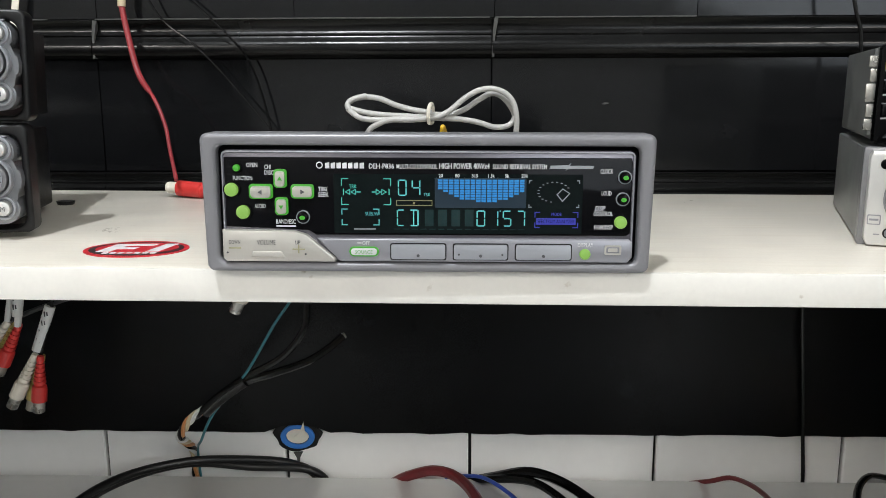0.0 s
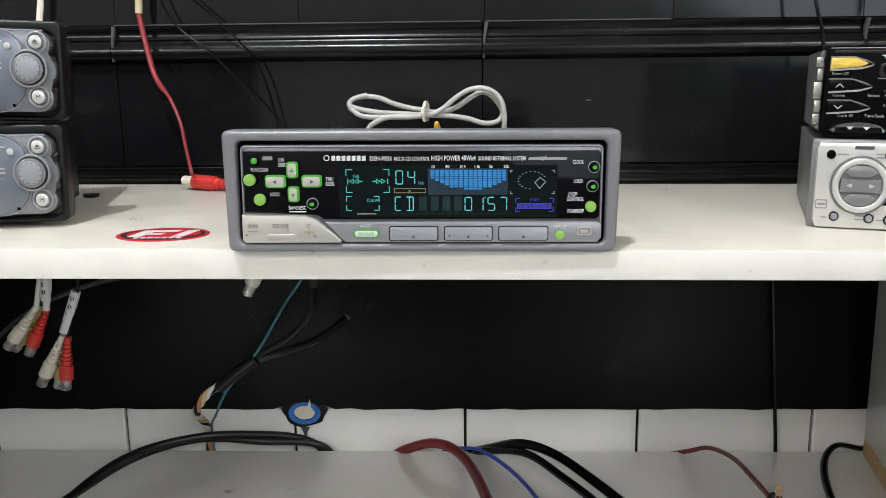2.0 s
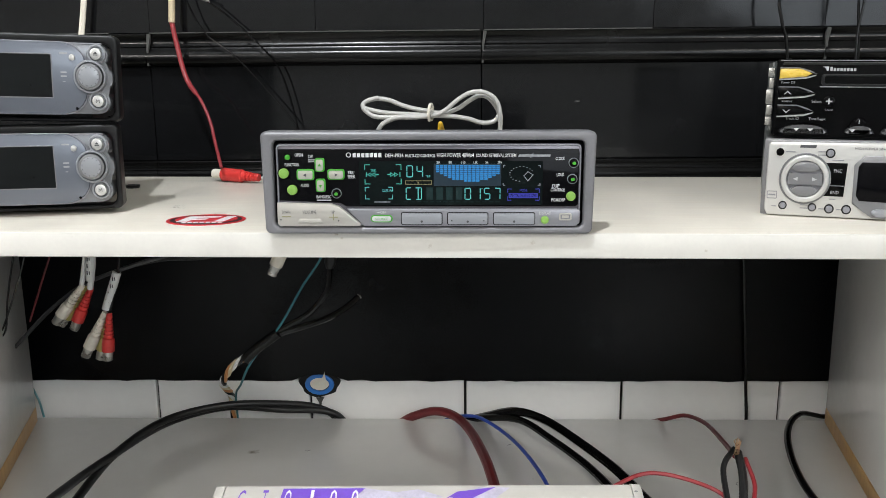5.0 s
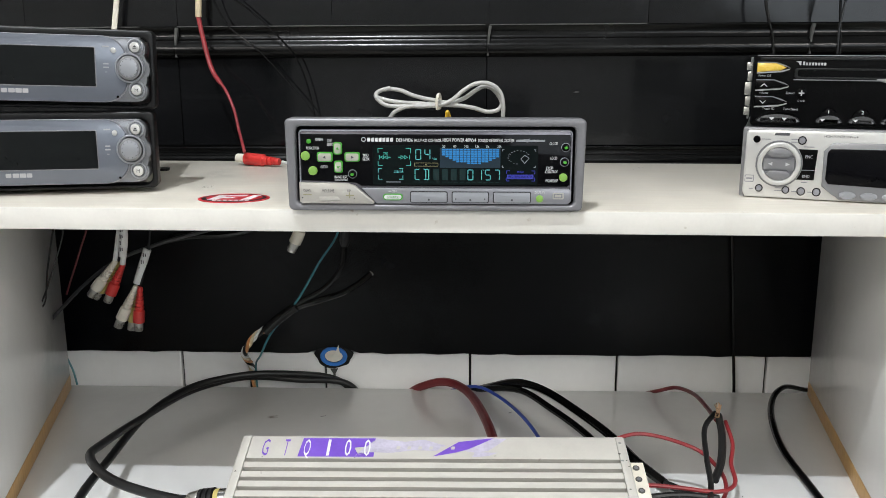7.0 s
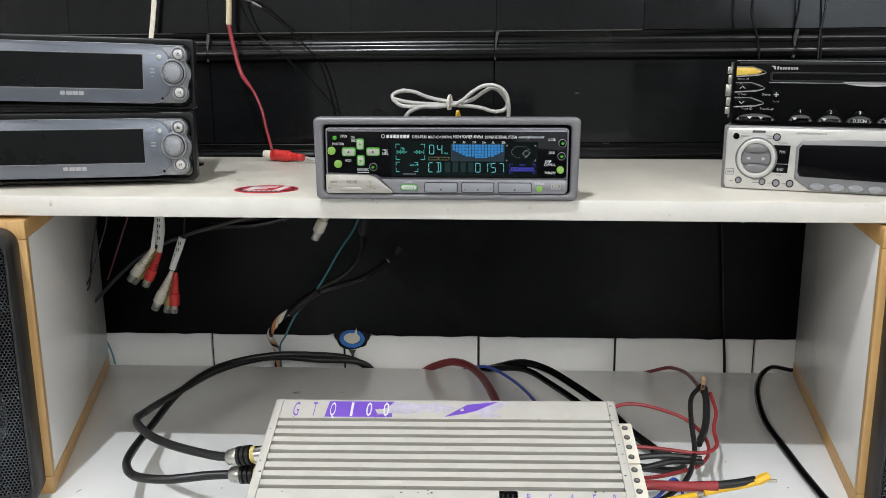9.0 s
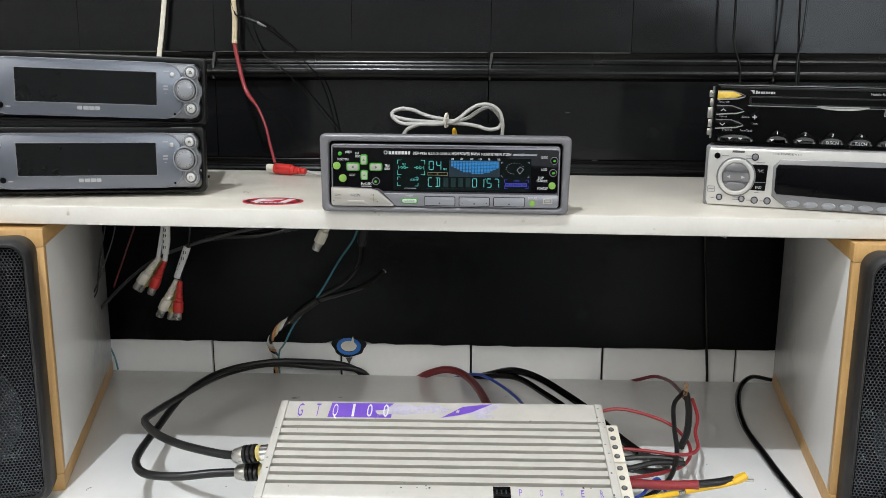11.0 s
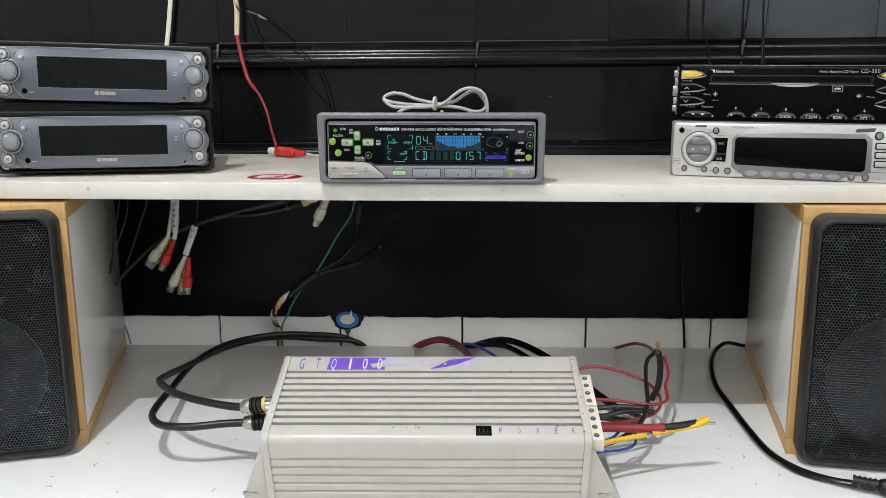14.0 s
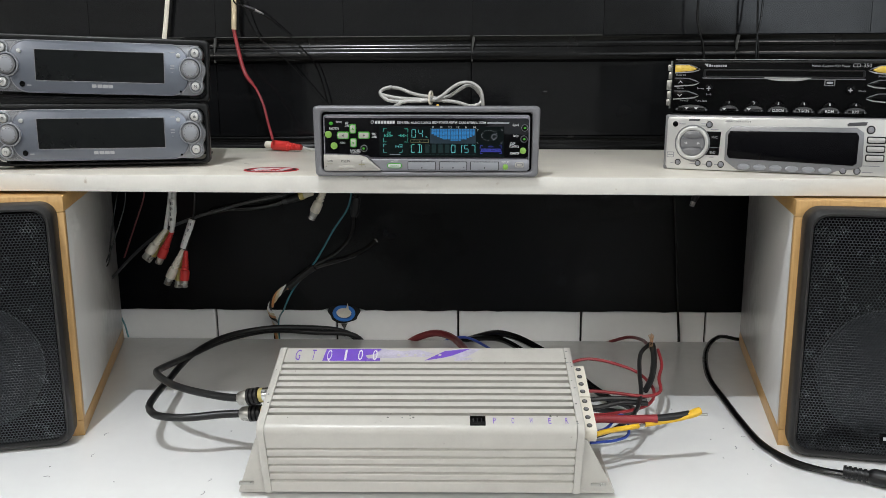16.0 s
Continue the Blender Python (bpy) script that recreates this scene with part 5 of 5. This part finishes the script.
part("grip", turned((0.012, -0.003, 0), (0.048, -0.015, -0.002), prof, 16), M_RED_BRIGHT, red_plug)
part("lead", tube([(0.048, -0.015, -0.002), (0.060, -0.018, -0.004), (0.085, -0.020, -0.004), (0.11, -0.018, -0.004)], 0.0016), M_WHITE_CORD, red_plug)

cable("flat_cord", [(-0.3225, 0.774, 1.255), (-0.3175, 0.775, 1.285), (-0.3135, 0.775, 1.312), (-0.298, 0.776, 1.42)], 0.0026, M_CREAM, "cream cord hanging on the black wall", flat=0.6)
cable("thin_wire", [(-0.229, 0.768, 1.310), (-0.212, 0.775, 1.270), (-0.184, 0.772, 1.247), (-0.158, 0.775, 1.218), (-0.127, 0.772, 1.178), (-0.115, 0.765, 1.145)], 0.0008, M_CABLE, "thin black wire crossing the tiles", sides=6)
cable("thin_wire", [(-0.202, 0.768, 1.292), (-0.188, 0.775, 1.281), (-0.160, 0.772, 1.255), (-0.143, 0.772, 1.232), (-0.131, 0.772, 1.187), (-0.128, 0.766, 1.145)], 0.0008, M_CABLE, "thin black wire crossing the tiles", sides=6)
clip = thing("test_clip", pose(-0.224, 0.765, 1.302), "small black test clip on a thin wire", "clip")
part("sleeve", turned((0, 0, 0), (0.014, 0, -0.005), [(0, 0.0012), (0.3, 0.0022), (1, 0.0020)], 10), M_BLK_PLASTIC, clip)
part("jaw", turned((0.014, 0, -0.005), (0.023, 0, -0.0095), [(0, 0.0017), (1, 0.0010)], 8), M_NICKEL, clip)
part("lead", tube([(0, 0, 0), (-0.012, 0.003, 0.008), (-0.02, 0.004, 0.06), (-0.018, 0.004, 0.12)], 0.0009, 6), M_CABLE, clip)
for pts, r in (([(0.283, 0.752, 1.42), (0.284, 0.752, 1.300), (0.284, 0.752, 1.284), (0.287, 0.750, 1.268), (0.293, 0.750, 1.240), (0.296, 0.752, 1.145)], 0.0014),
               ([(0.359, 0.750, 1.42), (0.353, 0.749, 1.299), (0.352, 0.748, 1.283), (0.349, 0.748, 1.262), (0.349, 0.748, 1.240), (0.349, 0.748, 1.145)], 0.0011),
               ([(0.345, 0.752, 1.42), (0.348, 0.750, 1.299), (0.350, 0.749, 1.262), (0.352, 0.750, 1.240), (0.353, 0.750, 1.145)], 0.0011)):
    cable("wall_cable", pts, r, M_CABLE, "black cable running down the tiled wall", sides=8)
cable("wall_cable", [(0.270, 0.774, 1.120), (0.275, 0.777, 1.073), (0.286, 0.779, 0.942), (0.289, 0.780, 0.908), (0.290, 0.780, 0.880)], 0.0016, M_CABLE, "black cable behind the bench", sides=8)

# leads hanging below the shelf
for pts, r, m, lab in (
        ([(-0.292, 0.690, 1.124), (-0.300, 0.700, 1.090), (-0.302, 0.700, 1.079), (-0.307, 0.700, 1.056)], 0.0021, M_LABEL, "pale sleeved lead hanging under the shelf"),
        ([(-0.288, 0.690, 1.124), (-0.295, 0.700, 1.090), (-0.296, 0.700, 1.073), (-0.301, 0.702, 1.052)], 0.0026, M_LABEL, "pale sleeved lead hanging under the shelf"),
        ([(-0.270, 0.700, 1.124), (-0.273, 0.705, 1.090), (-0.277, 0.705, 1.064), (-0.287, 0.703, 1.030)], 0.0015, M_CABLE, "black lead hanging under the shelf"),
        ([(-0.380, 0.715, 0.995), (-0.345, 0.715, 1.029), (-0.310, 0.710, 1.0535), (-0.266, 0.705, 1.0710), (-0.225, 0.700, 1.0830), (-0.190, 0.698, 1.0915), (-0.172, 0.697, 1.0950)], 0.0018, M_GREY_LEAD, "grey lead sagging under the shelf"),
        ([(-0.264, 0.708, 1.0725), (-0.235, 0.704, 1.0785), (-0.205, 0.702, 1.0800), (-0.183, 0.701, 1.0840), (-0.171, 0.700, 1.0880)], 0.0029, M_CABLE, "black lead sagging under the shelf"),
        ([(-0.258, 0.712, 1.0760), (-0.225, 0.708, 1.0830), (-0.195, 0.706, 1.0885), (-0.172, 0.704, 1.0935)], 0.0027, M_CABLE, "black lead sagging under the shelf"),
        ([(-0.337, 0.670, 1.124), (-0.342, 0.680, 1.090), (-0.354, 0.680, 1.056), (-0.367, 0.680, 1.026), (-0.375, 0.680, 1.013), (-0.366, 0.680, 1.022), (-0.362, 0.682, 1.05), (-0.356, 0.69, 1.09), (-0.350, 0.70, 1.124)], 0.0008, M_CABLE, "thin black loop of wire under the shelf"),
        ([(-0.328, 0.700, 1.124), (-0.332, 0.710, 1.095), (-0.345, 0.710, 1.060), (-0.362, 0.712, 1.020)], 0.0009, M_RED_DK, "thin maroon wire under the shelf"),
        ([(-0.092, 0.690, 1.124), (-0.099, 0.700, 1.084), (-0.118, 0.700, 1.054), (-0.139, 0.698, 1.019), (-0.166, 0.706, 0.986), (-0.184, 0.730, 0.955), (-0.200, 0.768, 0.930), (-0.203, 0.781, 0.895)], 0.0010, M_TEAL_WIRE, "teal wire hanging to the bench"),
        ([(-0.094, 0.700, 1.070), (-0.097, 0.700, 1.051), (-0.113, 0.700, 1.031), (-0.139, 0.700, 1.016), (-0.151, 0.700, 1.006), (-0.168, 0.700, 0.991)], 0.0026, M_CABLE, "black cable branch hanging under the shelf"),
        ([(-0.168, 0.700, 0.991), (-0.142, 0.700, 1.011), (-0.119, 0.700, 1.019), (-0.098, 0.710, 1.024), (-0.085, 0.725, 1.029), (-0.075, 0.734, 1.036)], 0.0029, M_CABLE, "black cable stub with a cut end")):
    cable("hanging_lead", pts, r, m, lab, sides=8)
cable("cable_sleeve", [(-0.170, 0.699, 0.9895), (-0.160, 0.699, 0.999), (-0.148, 0.699, 1.008), (-0.140, 0.699, 1.0135)], 0.0046, M_CABLE, "black tape sleeve joining two cables")
part_cut = turned((-0.0752, 0.7338, 1.0358), (-0.0738, 0.7350, 1.0366), [(0, 0.0025), (1, 0.0023)], 10)
tagged(part("cut_end", part_cut, M_NICKEL), "bare cut cable end", "cable end")
plug_b = thing("cable_plug", pose(-0.091, 0.700, 1.092), "black moulded plug hanging under the shelf", "connector")
part("body", turned((0, 0, 0), (-0.003, 0, -0.022), [(0, 0.0046), (0.1, 0.0052), (0.8, 0.0048), (1, 0.003)], 12), M_BLK_PLASTIC, plug_b)
part("tail", tube([(0, 0, 0), (0.001, -0.002, 0.015), (0.002, -0.004, 0.032)], 0.0028, 8), M_CABLE, plug_b)
twist = [Vector(p) for p in ((-0.167, 0.700, 0.993), (-0.184, 0.710, 0.980), (-0.200, 0.730, 0.958), (-0.2065, 0.760, 0.940), (-0.207, 0.7795, 0.922), (-0.207, 0.7805, 0.890))]
spine = glide(twist, 10)
twisted = thing("twisted_wires", pose(0, 0, 0), "twisted orange, white and black wires", "cable")
for j, mm in enumerate((M_TAPE, M_LABEL, M_CABLE, mat("orange_wire", (0.50, 0.22, 0.08), 0.4, bump=0.05))):
    pts = []
    for i, q in enumerate(spine):
        d = (spine[min(i + 1, len(spine) - 1)] - spine[max(i - 1, 0)]).normalized()
        s = d.cross(Vector((0, 1, 0.2))).normalized()
        u = s.cross(d)
        a = 0.42 * i + math.pi / 2 * j
        pts.append(q + 0.0019 * (s * math.cos(a) + u * math.sin(a)))
    part("strand", tube(pts, 0.0016, 7, smooth=False), mm, twisted)

for body, a, b, lab in ((M_CREAM, (-0.306, 0.700, 1.056), (-0.333, 0.700, 1.022), "white phono plug hanging under the shelf"),
                        (M_RED_BRIGHT, (-0.301, 0.705, 1.053), (-0.320, 0.705, 1.015), "red phono plug hanging under the shelf"),
                        (M_YEL_DULL, (-0.309, 0.715, 1.052), (-0.336, 0.715, 1.016), "yellow phono plug hanging under the shelf"),
                        (M_CREAM, (-0.289, 0.700, 1.032), (-0.310, 0.700, 0.992), "white phono plug hanging under the shelf"),
                        (M_RED_BRIGHT, (-0.285, 0.699, 1.031), (-0.290, 0.699, 0.989), "red phono plug hanging under the shelf"),
                        (M_YEL_DULL, (-0.290, 0.711, 1.028), (-0.302, 0.711, 0.986), "yellow phono plug hanging under the shelf"),
                        (M_CREAM, (-0.115, 0.660, 1.113), (-0.134, 0.660, 1.074), "white phono plug hanging under the shelf")):
    phono_plug(body, a, b, lab, group="hanging phono plugs")
for lab_a, lab_b in (((-0.2965, 0.6995, 1.090), (-0.299, 0.6995, 1.060)), ((-0.2775, 0.7045, 1.066), (-0.2895, 0.7035, 1.0335))):
    lb = thing("cable_label", pose(*lab_a), "white printed label wrapped round a lead", "label")
    d = Vector(lab_b) - Vector(lab_a)
    part("wrap", turned((0, 0, 0), d, [(0, 0.0037), (1, 0.0037)], 12), M_LABEL, lb)
    n = 4
    for i in range(n):
        q = d * (0.15 + 0.2 * i)
        part("print_bar", box((q.x - 0.0012, -0.0041, q.z - 0.0018), (q.x - 0.0004, -0.0034, q.z + 0.0018)), M_PRINT_DK, lb)
        if i != 2:
            part("print_bar", box((q.x + 0.0006, -0.0041, q.z - 0.0014), (q.x + 0.0013, -0.0034, q.z + 0.0014)), M_PRINT_DK, lb)
for start, ring_mat, word in (((-0.173, 0.700, 1.0870), M_YEL_DULL, "yellow"), ((-0.174, 0.705, 1.0935), M_RED_BRIGHT, "red")):
    tailplug = thing("phono_plug", pose(*start), "black phono plug with a %s ring under the shelf" % word, "phono plug", "hanging phono plugs")
    part("sleeve", turned((0, 0, 0), (0.005, 0, 0.0016), [(0, 0.0036), (1, 0.0038)], 12), M_GREY_LEAD, tailplug)
    part("grip", turned((0.005, 0, 0.0016), (0.019, 0, 0.0062), [(0, 0.0034), (0.3, 0.0046), (1, 0.0048)], 14), M_BLK_PLASTIC, tailplug)
    part("band", turned((0.019, 0, 0.0062), (0.024, 0, 0.0078), [(0, 0.0050), (1, 0.0050)], 14), ring_mat, tailplug, word + " ring")
    part("nose", turned((0.024, 0, 0.0078), (0.034, 0, 0.0110), [(0, 0.0042), (1, 0.0040)], 14), M_CREAM if word == "yellow" else M_RED_BRIGHT, tailplug)
hook = thing("hanging_plug", pose(0.300, 0.765, 1.094), "small dark plug hanging on a wire", "connector")
part("body", turned((0, 0, 0), (-0.006, 0, -0.016), [(0, 0.0022), (0.4, 0.0042), (1, 0.0036)], 10), M_CABLE_GREY, hook)
part("tip", turned((-0.006, 0, -0.016), (-0.008, 0, -0.0215), [(0, 0.0030), (1, 0.0028)], 10), M_NICKEL, hook)
part("wire", tube([(0, 0, 0), (0.004, 0, 0.014), (0.005, 0, 0.032)], 0.0012, 6), M_CABLE, hook)
cable("green_wire", [(-0.399, 0.772, 0.935), (-0.393, 0.770, 0.922), (-0.389, 0.768, 0.907)], 0.0010, M_TEAL_WIRE, "short green wire end beside the speaker", sides=6)

# wires behind and beside the amplifier
for pts, r, m, lab in (
        ([(-0.045, 0.780, 0.896), (-0.031, 0.767, 0.909), (-0.009, 0.759, 0.918), (0.010, 0.747, 0.918), (0.025, 0.706, 0.920), (0.038, 0.625, 0.928), (0.045, 0.54, 0.935), (0.048, 0.48, 0.945)], 0.0042, M_RED_DK, "thick maroon power wire behind the amplifier"),
        ([(0.000, 0.781, 0.900), (0.016, 0.769, 0.909), (0.034, 0.752, 0.914), (0.057, 0.714, 0.914), (0.074, 0.651, 0.920), (0.085, 0.58, 0.925), (0.088, 0.48, 0.94)], 0.0016, M_BLUE_WIRE, "thin blue wire behind the amplifier"),
        ([(0.018, 0.781, 0.898), (0.040, 0.764, 0.911), (0.067, 0.754, 0.920), (0.093, 0.733, 0.920), (0.118, 0.686, 0.920), (0.140, 0.635, 0.920), (0.155, 0.590, 0.918), (0.172, 0.560, 0.914)], 0.0040, M_CABLE, "thick black wire behind the amplifier"),
        ([(0.012, 0.780, 0.898), (0.037, 0.760, 0.911), (0.070, 0.746, 0.915), (0.097, 0.703, 0.914), (0.122, 0.655, 0.912), (0.138, 0.600, 0.912), (0.143, 0.540, 0.918), (0.140, 0.500, 0.930)], 0.0034, M_CABLE, "thick black wire behind the amplifier"),
        ([(0.172, 0.560, 0.914), (0.186, 0.548, 0.913), (0.190, 0.530, 0.915), (0.175, 0.500, 0.925), (0.140, 0.480, 0.938)], 0.0030, M_CABLE_GREY, "charcoal wire at the amplifier terminals"),
        ([(0.198, 0.778, 0.900), (0.210, 0.762, 0.910), (0.225, 0.755, 0.916), (0.232, 0.716, 0.925), (0.226, 0.646, 0.940), (0.216, 0.585, 0.956)], 0.0019, M_RED_DK, "thin dark red wire from the wall"),
        ([(0.118, 0.545, 0.950), (0.140, 0.556, 0.955), (0.157, 0.559, 0.955), (0.180, 0.557, 0.950), (0.197, 0.548, 0.945), (0.205, 0.523, 0.940), (0.199, 0.497, 0.938), (0.183, 0.478, 0.938), (0.150, 0.459, 0.940), (0.128, 0.452, 0.944)], 0.0015, M_RED, "red wire looping from the amplifier"),
        ([(0.126, 0.484, 0.950), (0.145, 0.488, 0.950), (0.166, 0.489, 0.948), (0.192, 0.490, 0.945), (0.207, 0.502, 0.945), (0.210, 0.523, 0.950), (0.217, 0.545, 0.955), (0.218, 0.569, 0.962)], 0.0015, M_RED, "red wire looping from the amplifier"),
        ([(0.212, 0.576, 0.966), (0.199, 0.556, 0.962), (0.192, 0.522, 0.955), (0.188, 0.492, 0.945), (0.174, 0.456, 0.940), (0.150, 0.432, 0.936), (0.128, 0.420, 0.936)], 0.0020, M_CABLE_GREY, "charcoal wire looping from the amplifier"),
        ([(0.126, 0.476, 0.944), (0.144, 0.481, 0.945), (0.166, 0.485, 0.945), (0.192, 0.487, 0.942)], 0.0022, M_CABLE_GREY, "charcoal wire at the amplifier terminals"),
        ([(0.126, 0.464, 0.942), (0.146, 0.470, 0.942), (0.168, 0.477, 0.944), (0.192, 0.483, 0.941)], 0.0022, M_CABLE_GREY, "charcoal wire at the amplifier terminals"),
        ([(0.128, 0.415, 0.941), (0.148, 0.430, 0.940), (0.160, 0.446, 0.944), (0.166, 0.452, 0.942), (0.170, 0.450, 0.935), (0.168, 0.440, 0.930), (0.157, 0.434, 0.928), (0.135, 0.420, 0.932)], 0.0012, M_BLUE_WIRE, "thin blue wire loop at the amplifier"),
        ([(0.213, 0.571, 0.966), (0.211, 0.552, 0.958), (0.205, 0.530, 0.948), (0.196, 0.512, 0.942)], 0.0029, M_CABLE_GREY, "charcoal sleeve round joined wires")):
    cable("amplifier_wire", pts, r, m, lab, sides=9)
bare = thing("bare_wire_end", pose(0.2105, 0.566, 0.966), "frayed bare copper wire end", "wire end")
for i in range(5):
    part("strand", tube([(0.0008 * (i - 2), 0, 0), (0.0006 * (i - 2), -0.002, 0.007), (0.0012 * (i - 2) - 0.001, -0.004, 0.0145 - 0.001 * abs(i - 2))], 0.00045, 5), M_COPPER, bare)
fat = thing("power_wire", pose(0, 0, 0), "thick red power wire with black sleeve", "cable")
part("wire", tube([(0.126, 0.430, 0.946), (0.144, 0.434, 0.947), (0.167, 0.433, 0.947), (0.190, 0.433, 0.948)], 0.0035), M_RED, fat)
part("sleeve", tube([(0.180, 0.4335, 0.948), (0.190, 0.434, 0.948), (0.205, 0.436, 0.949), (0.217, 0.439, 0.950)], 0.0029), M_CABLE_GREY, fat, "charcoal heat-shrink sleeve")
yel = thing("yellow_wire", pose(0, 0, 0), "yellow wire with torn insulation and bare end", "cable")
part("wire", tube([(0.128, 0.407, 0.942), (0.146, 0.415, 0.944), (0.164, 0.423, 0.944), (0.174, 0.427, 0.944)], 0.0021), M_YELLOW, yel)
part("bare_gap", tube([(0.173, 0.4265, 0.944), (0.178, 0.429, 0.944), (0.182, 0.431, 0.944)], 0.0013), M_NICKEL, yel)
part("wire", tube([(0.180, 0.430, 0.944), (0.199, 0.436, 0.945), (0.213, 0.4365, 0.948), (0.224, 0.440, 0.951)], 0.0022), M_YELLOW, yel)
part("torn_end", turned((0.216, 0.437, 0.949), (0.2265, 0.4405, 0.9525), [(0, 0.0028), (0.5, 0.0036), (1, 0.0030)], 7), M_YELLOW, yel)
part("bare_tip", tube([(0.222, 0.439, 0.950), (0.228, 0.440, 0.949), (0.2325, 0.4405, 0.949)], 0.0012), M_NICKEL, yel)

# sticker on the shelf
sticker = thing("sticker", pose(-0.1415, 0.527, SHELF_Z + 0.00155, 0, SHELF_LEAN, 0) @ pose(0, 0, 0, -90, 0, 4.0), "oval red, black and white sticker on the shelf", "sticker")
part("red_oval", prism(disc(0, 0, 0.0245, 0.0205, 40), -0.0001, 0.0002), M_STICK_RED, sticker)
part("black_oval", prism(disc(0, 0, 0.0222, 0.0170, 40), -0.0002, 0.0), M_STICK_BLK, sticker)
part("red_oval", prism(disc(0, 0.001, 0.0195, 0.0140, 40), -0.0003, -0.0001), M_STICK_RED, sticker)
for pts in ([(-0.013, -0.006), (-0.008, -0.006), (-0.007, -0.001), (-0.001, -0.001), (0.000, 0.003), (-0.006, 0.003), (-0.0055, 0.006), (0.004, 0.006), (0.005, 0.010), (-0.010, 0.010)],
            [(0.004, -0.006), (0.0085, -0.006), (0.012, 0.010), (0.0075, 0.010), (0.006, 0.003)]):
    part("white_mark", prism([(x * 1.36 + 0.001, z * 1.22 - 0.001) for x, z in pts], -0.0004, -0.0002), M_STICK_WHT, sticker)
for i in range(7):
    part("print_bar", prism(rrect(-0.0125 + 0.0037 * i, -0.0128, -0.0098 + 0.0037 * i, -0.0098, 0.0004), -0.0004, -0.0001), M_STICK_WHT, sticker)

# specks and pen marks on the bench
rng = random.Random(11)
for x, y in ((0.268, 0.512), (0.280, 0.496), (0.281, 0.468), (0.288, 0.437), (0.262, 0.421), (0.251, 0.450), (0.250, 0.487), (0.324, 0.423), (0.231, 0.556), (0.265, 0.471), (-0.181, 0.493),
             (-0.312, 0.417), (-0.291, 0.483), (-0.173, 0.398), (-0.178, 0.519), (-0.284, 0.440), (-0.305, 0.397), (-0.172, 0.376), (-0.247, 0.392), (0.06, 0.71), (-0.12, 0.70), (0.24, 0.64)):
    if rng.random() < 0.5:
        blob = prism([(0.0009 * rng.uniform(0.5, 1) * math.cos(a), 0.0007 * rng.uniform(0.5, 1) * math.sin(a)) for a in [k * math.pi / 4 for k in range(8)]], -0.00025, 0.0)
        mark = part("speck", blob, M_PRINT_DK, counter)
        mark.matrix_local = pose(x, y, COUNTER_Z + 0.00005, -90, 0, rng.uniform(0, 360))
    else:
        a = rng.uniform(0, 6)
        r = rng.uniform(0.002, 0.0042)
        curl = [(x + r * math.cos(a + 0.7 * k) * (0.6 + 0.2 * k), y + r * math.sin(a + 0.7 * k), COUNTER_Z + 0.0001) for k in range(4)]
        part("pen_mark", tube(curl, 0.00022, 5), M_SILVER_DK, counter)
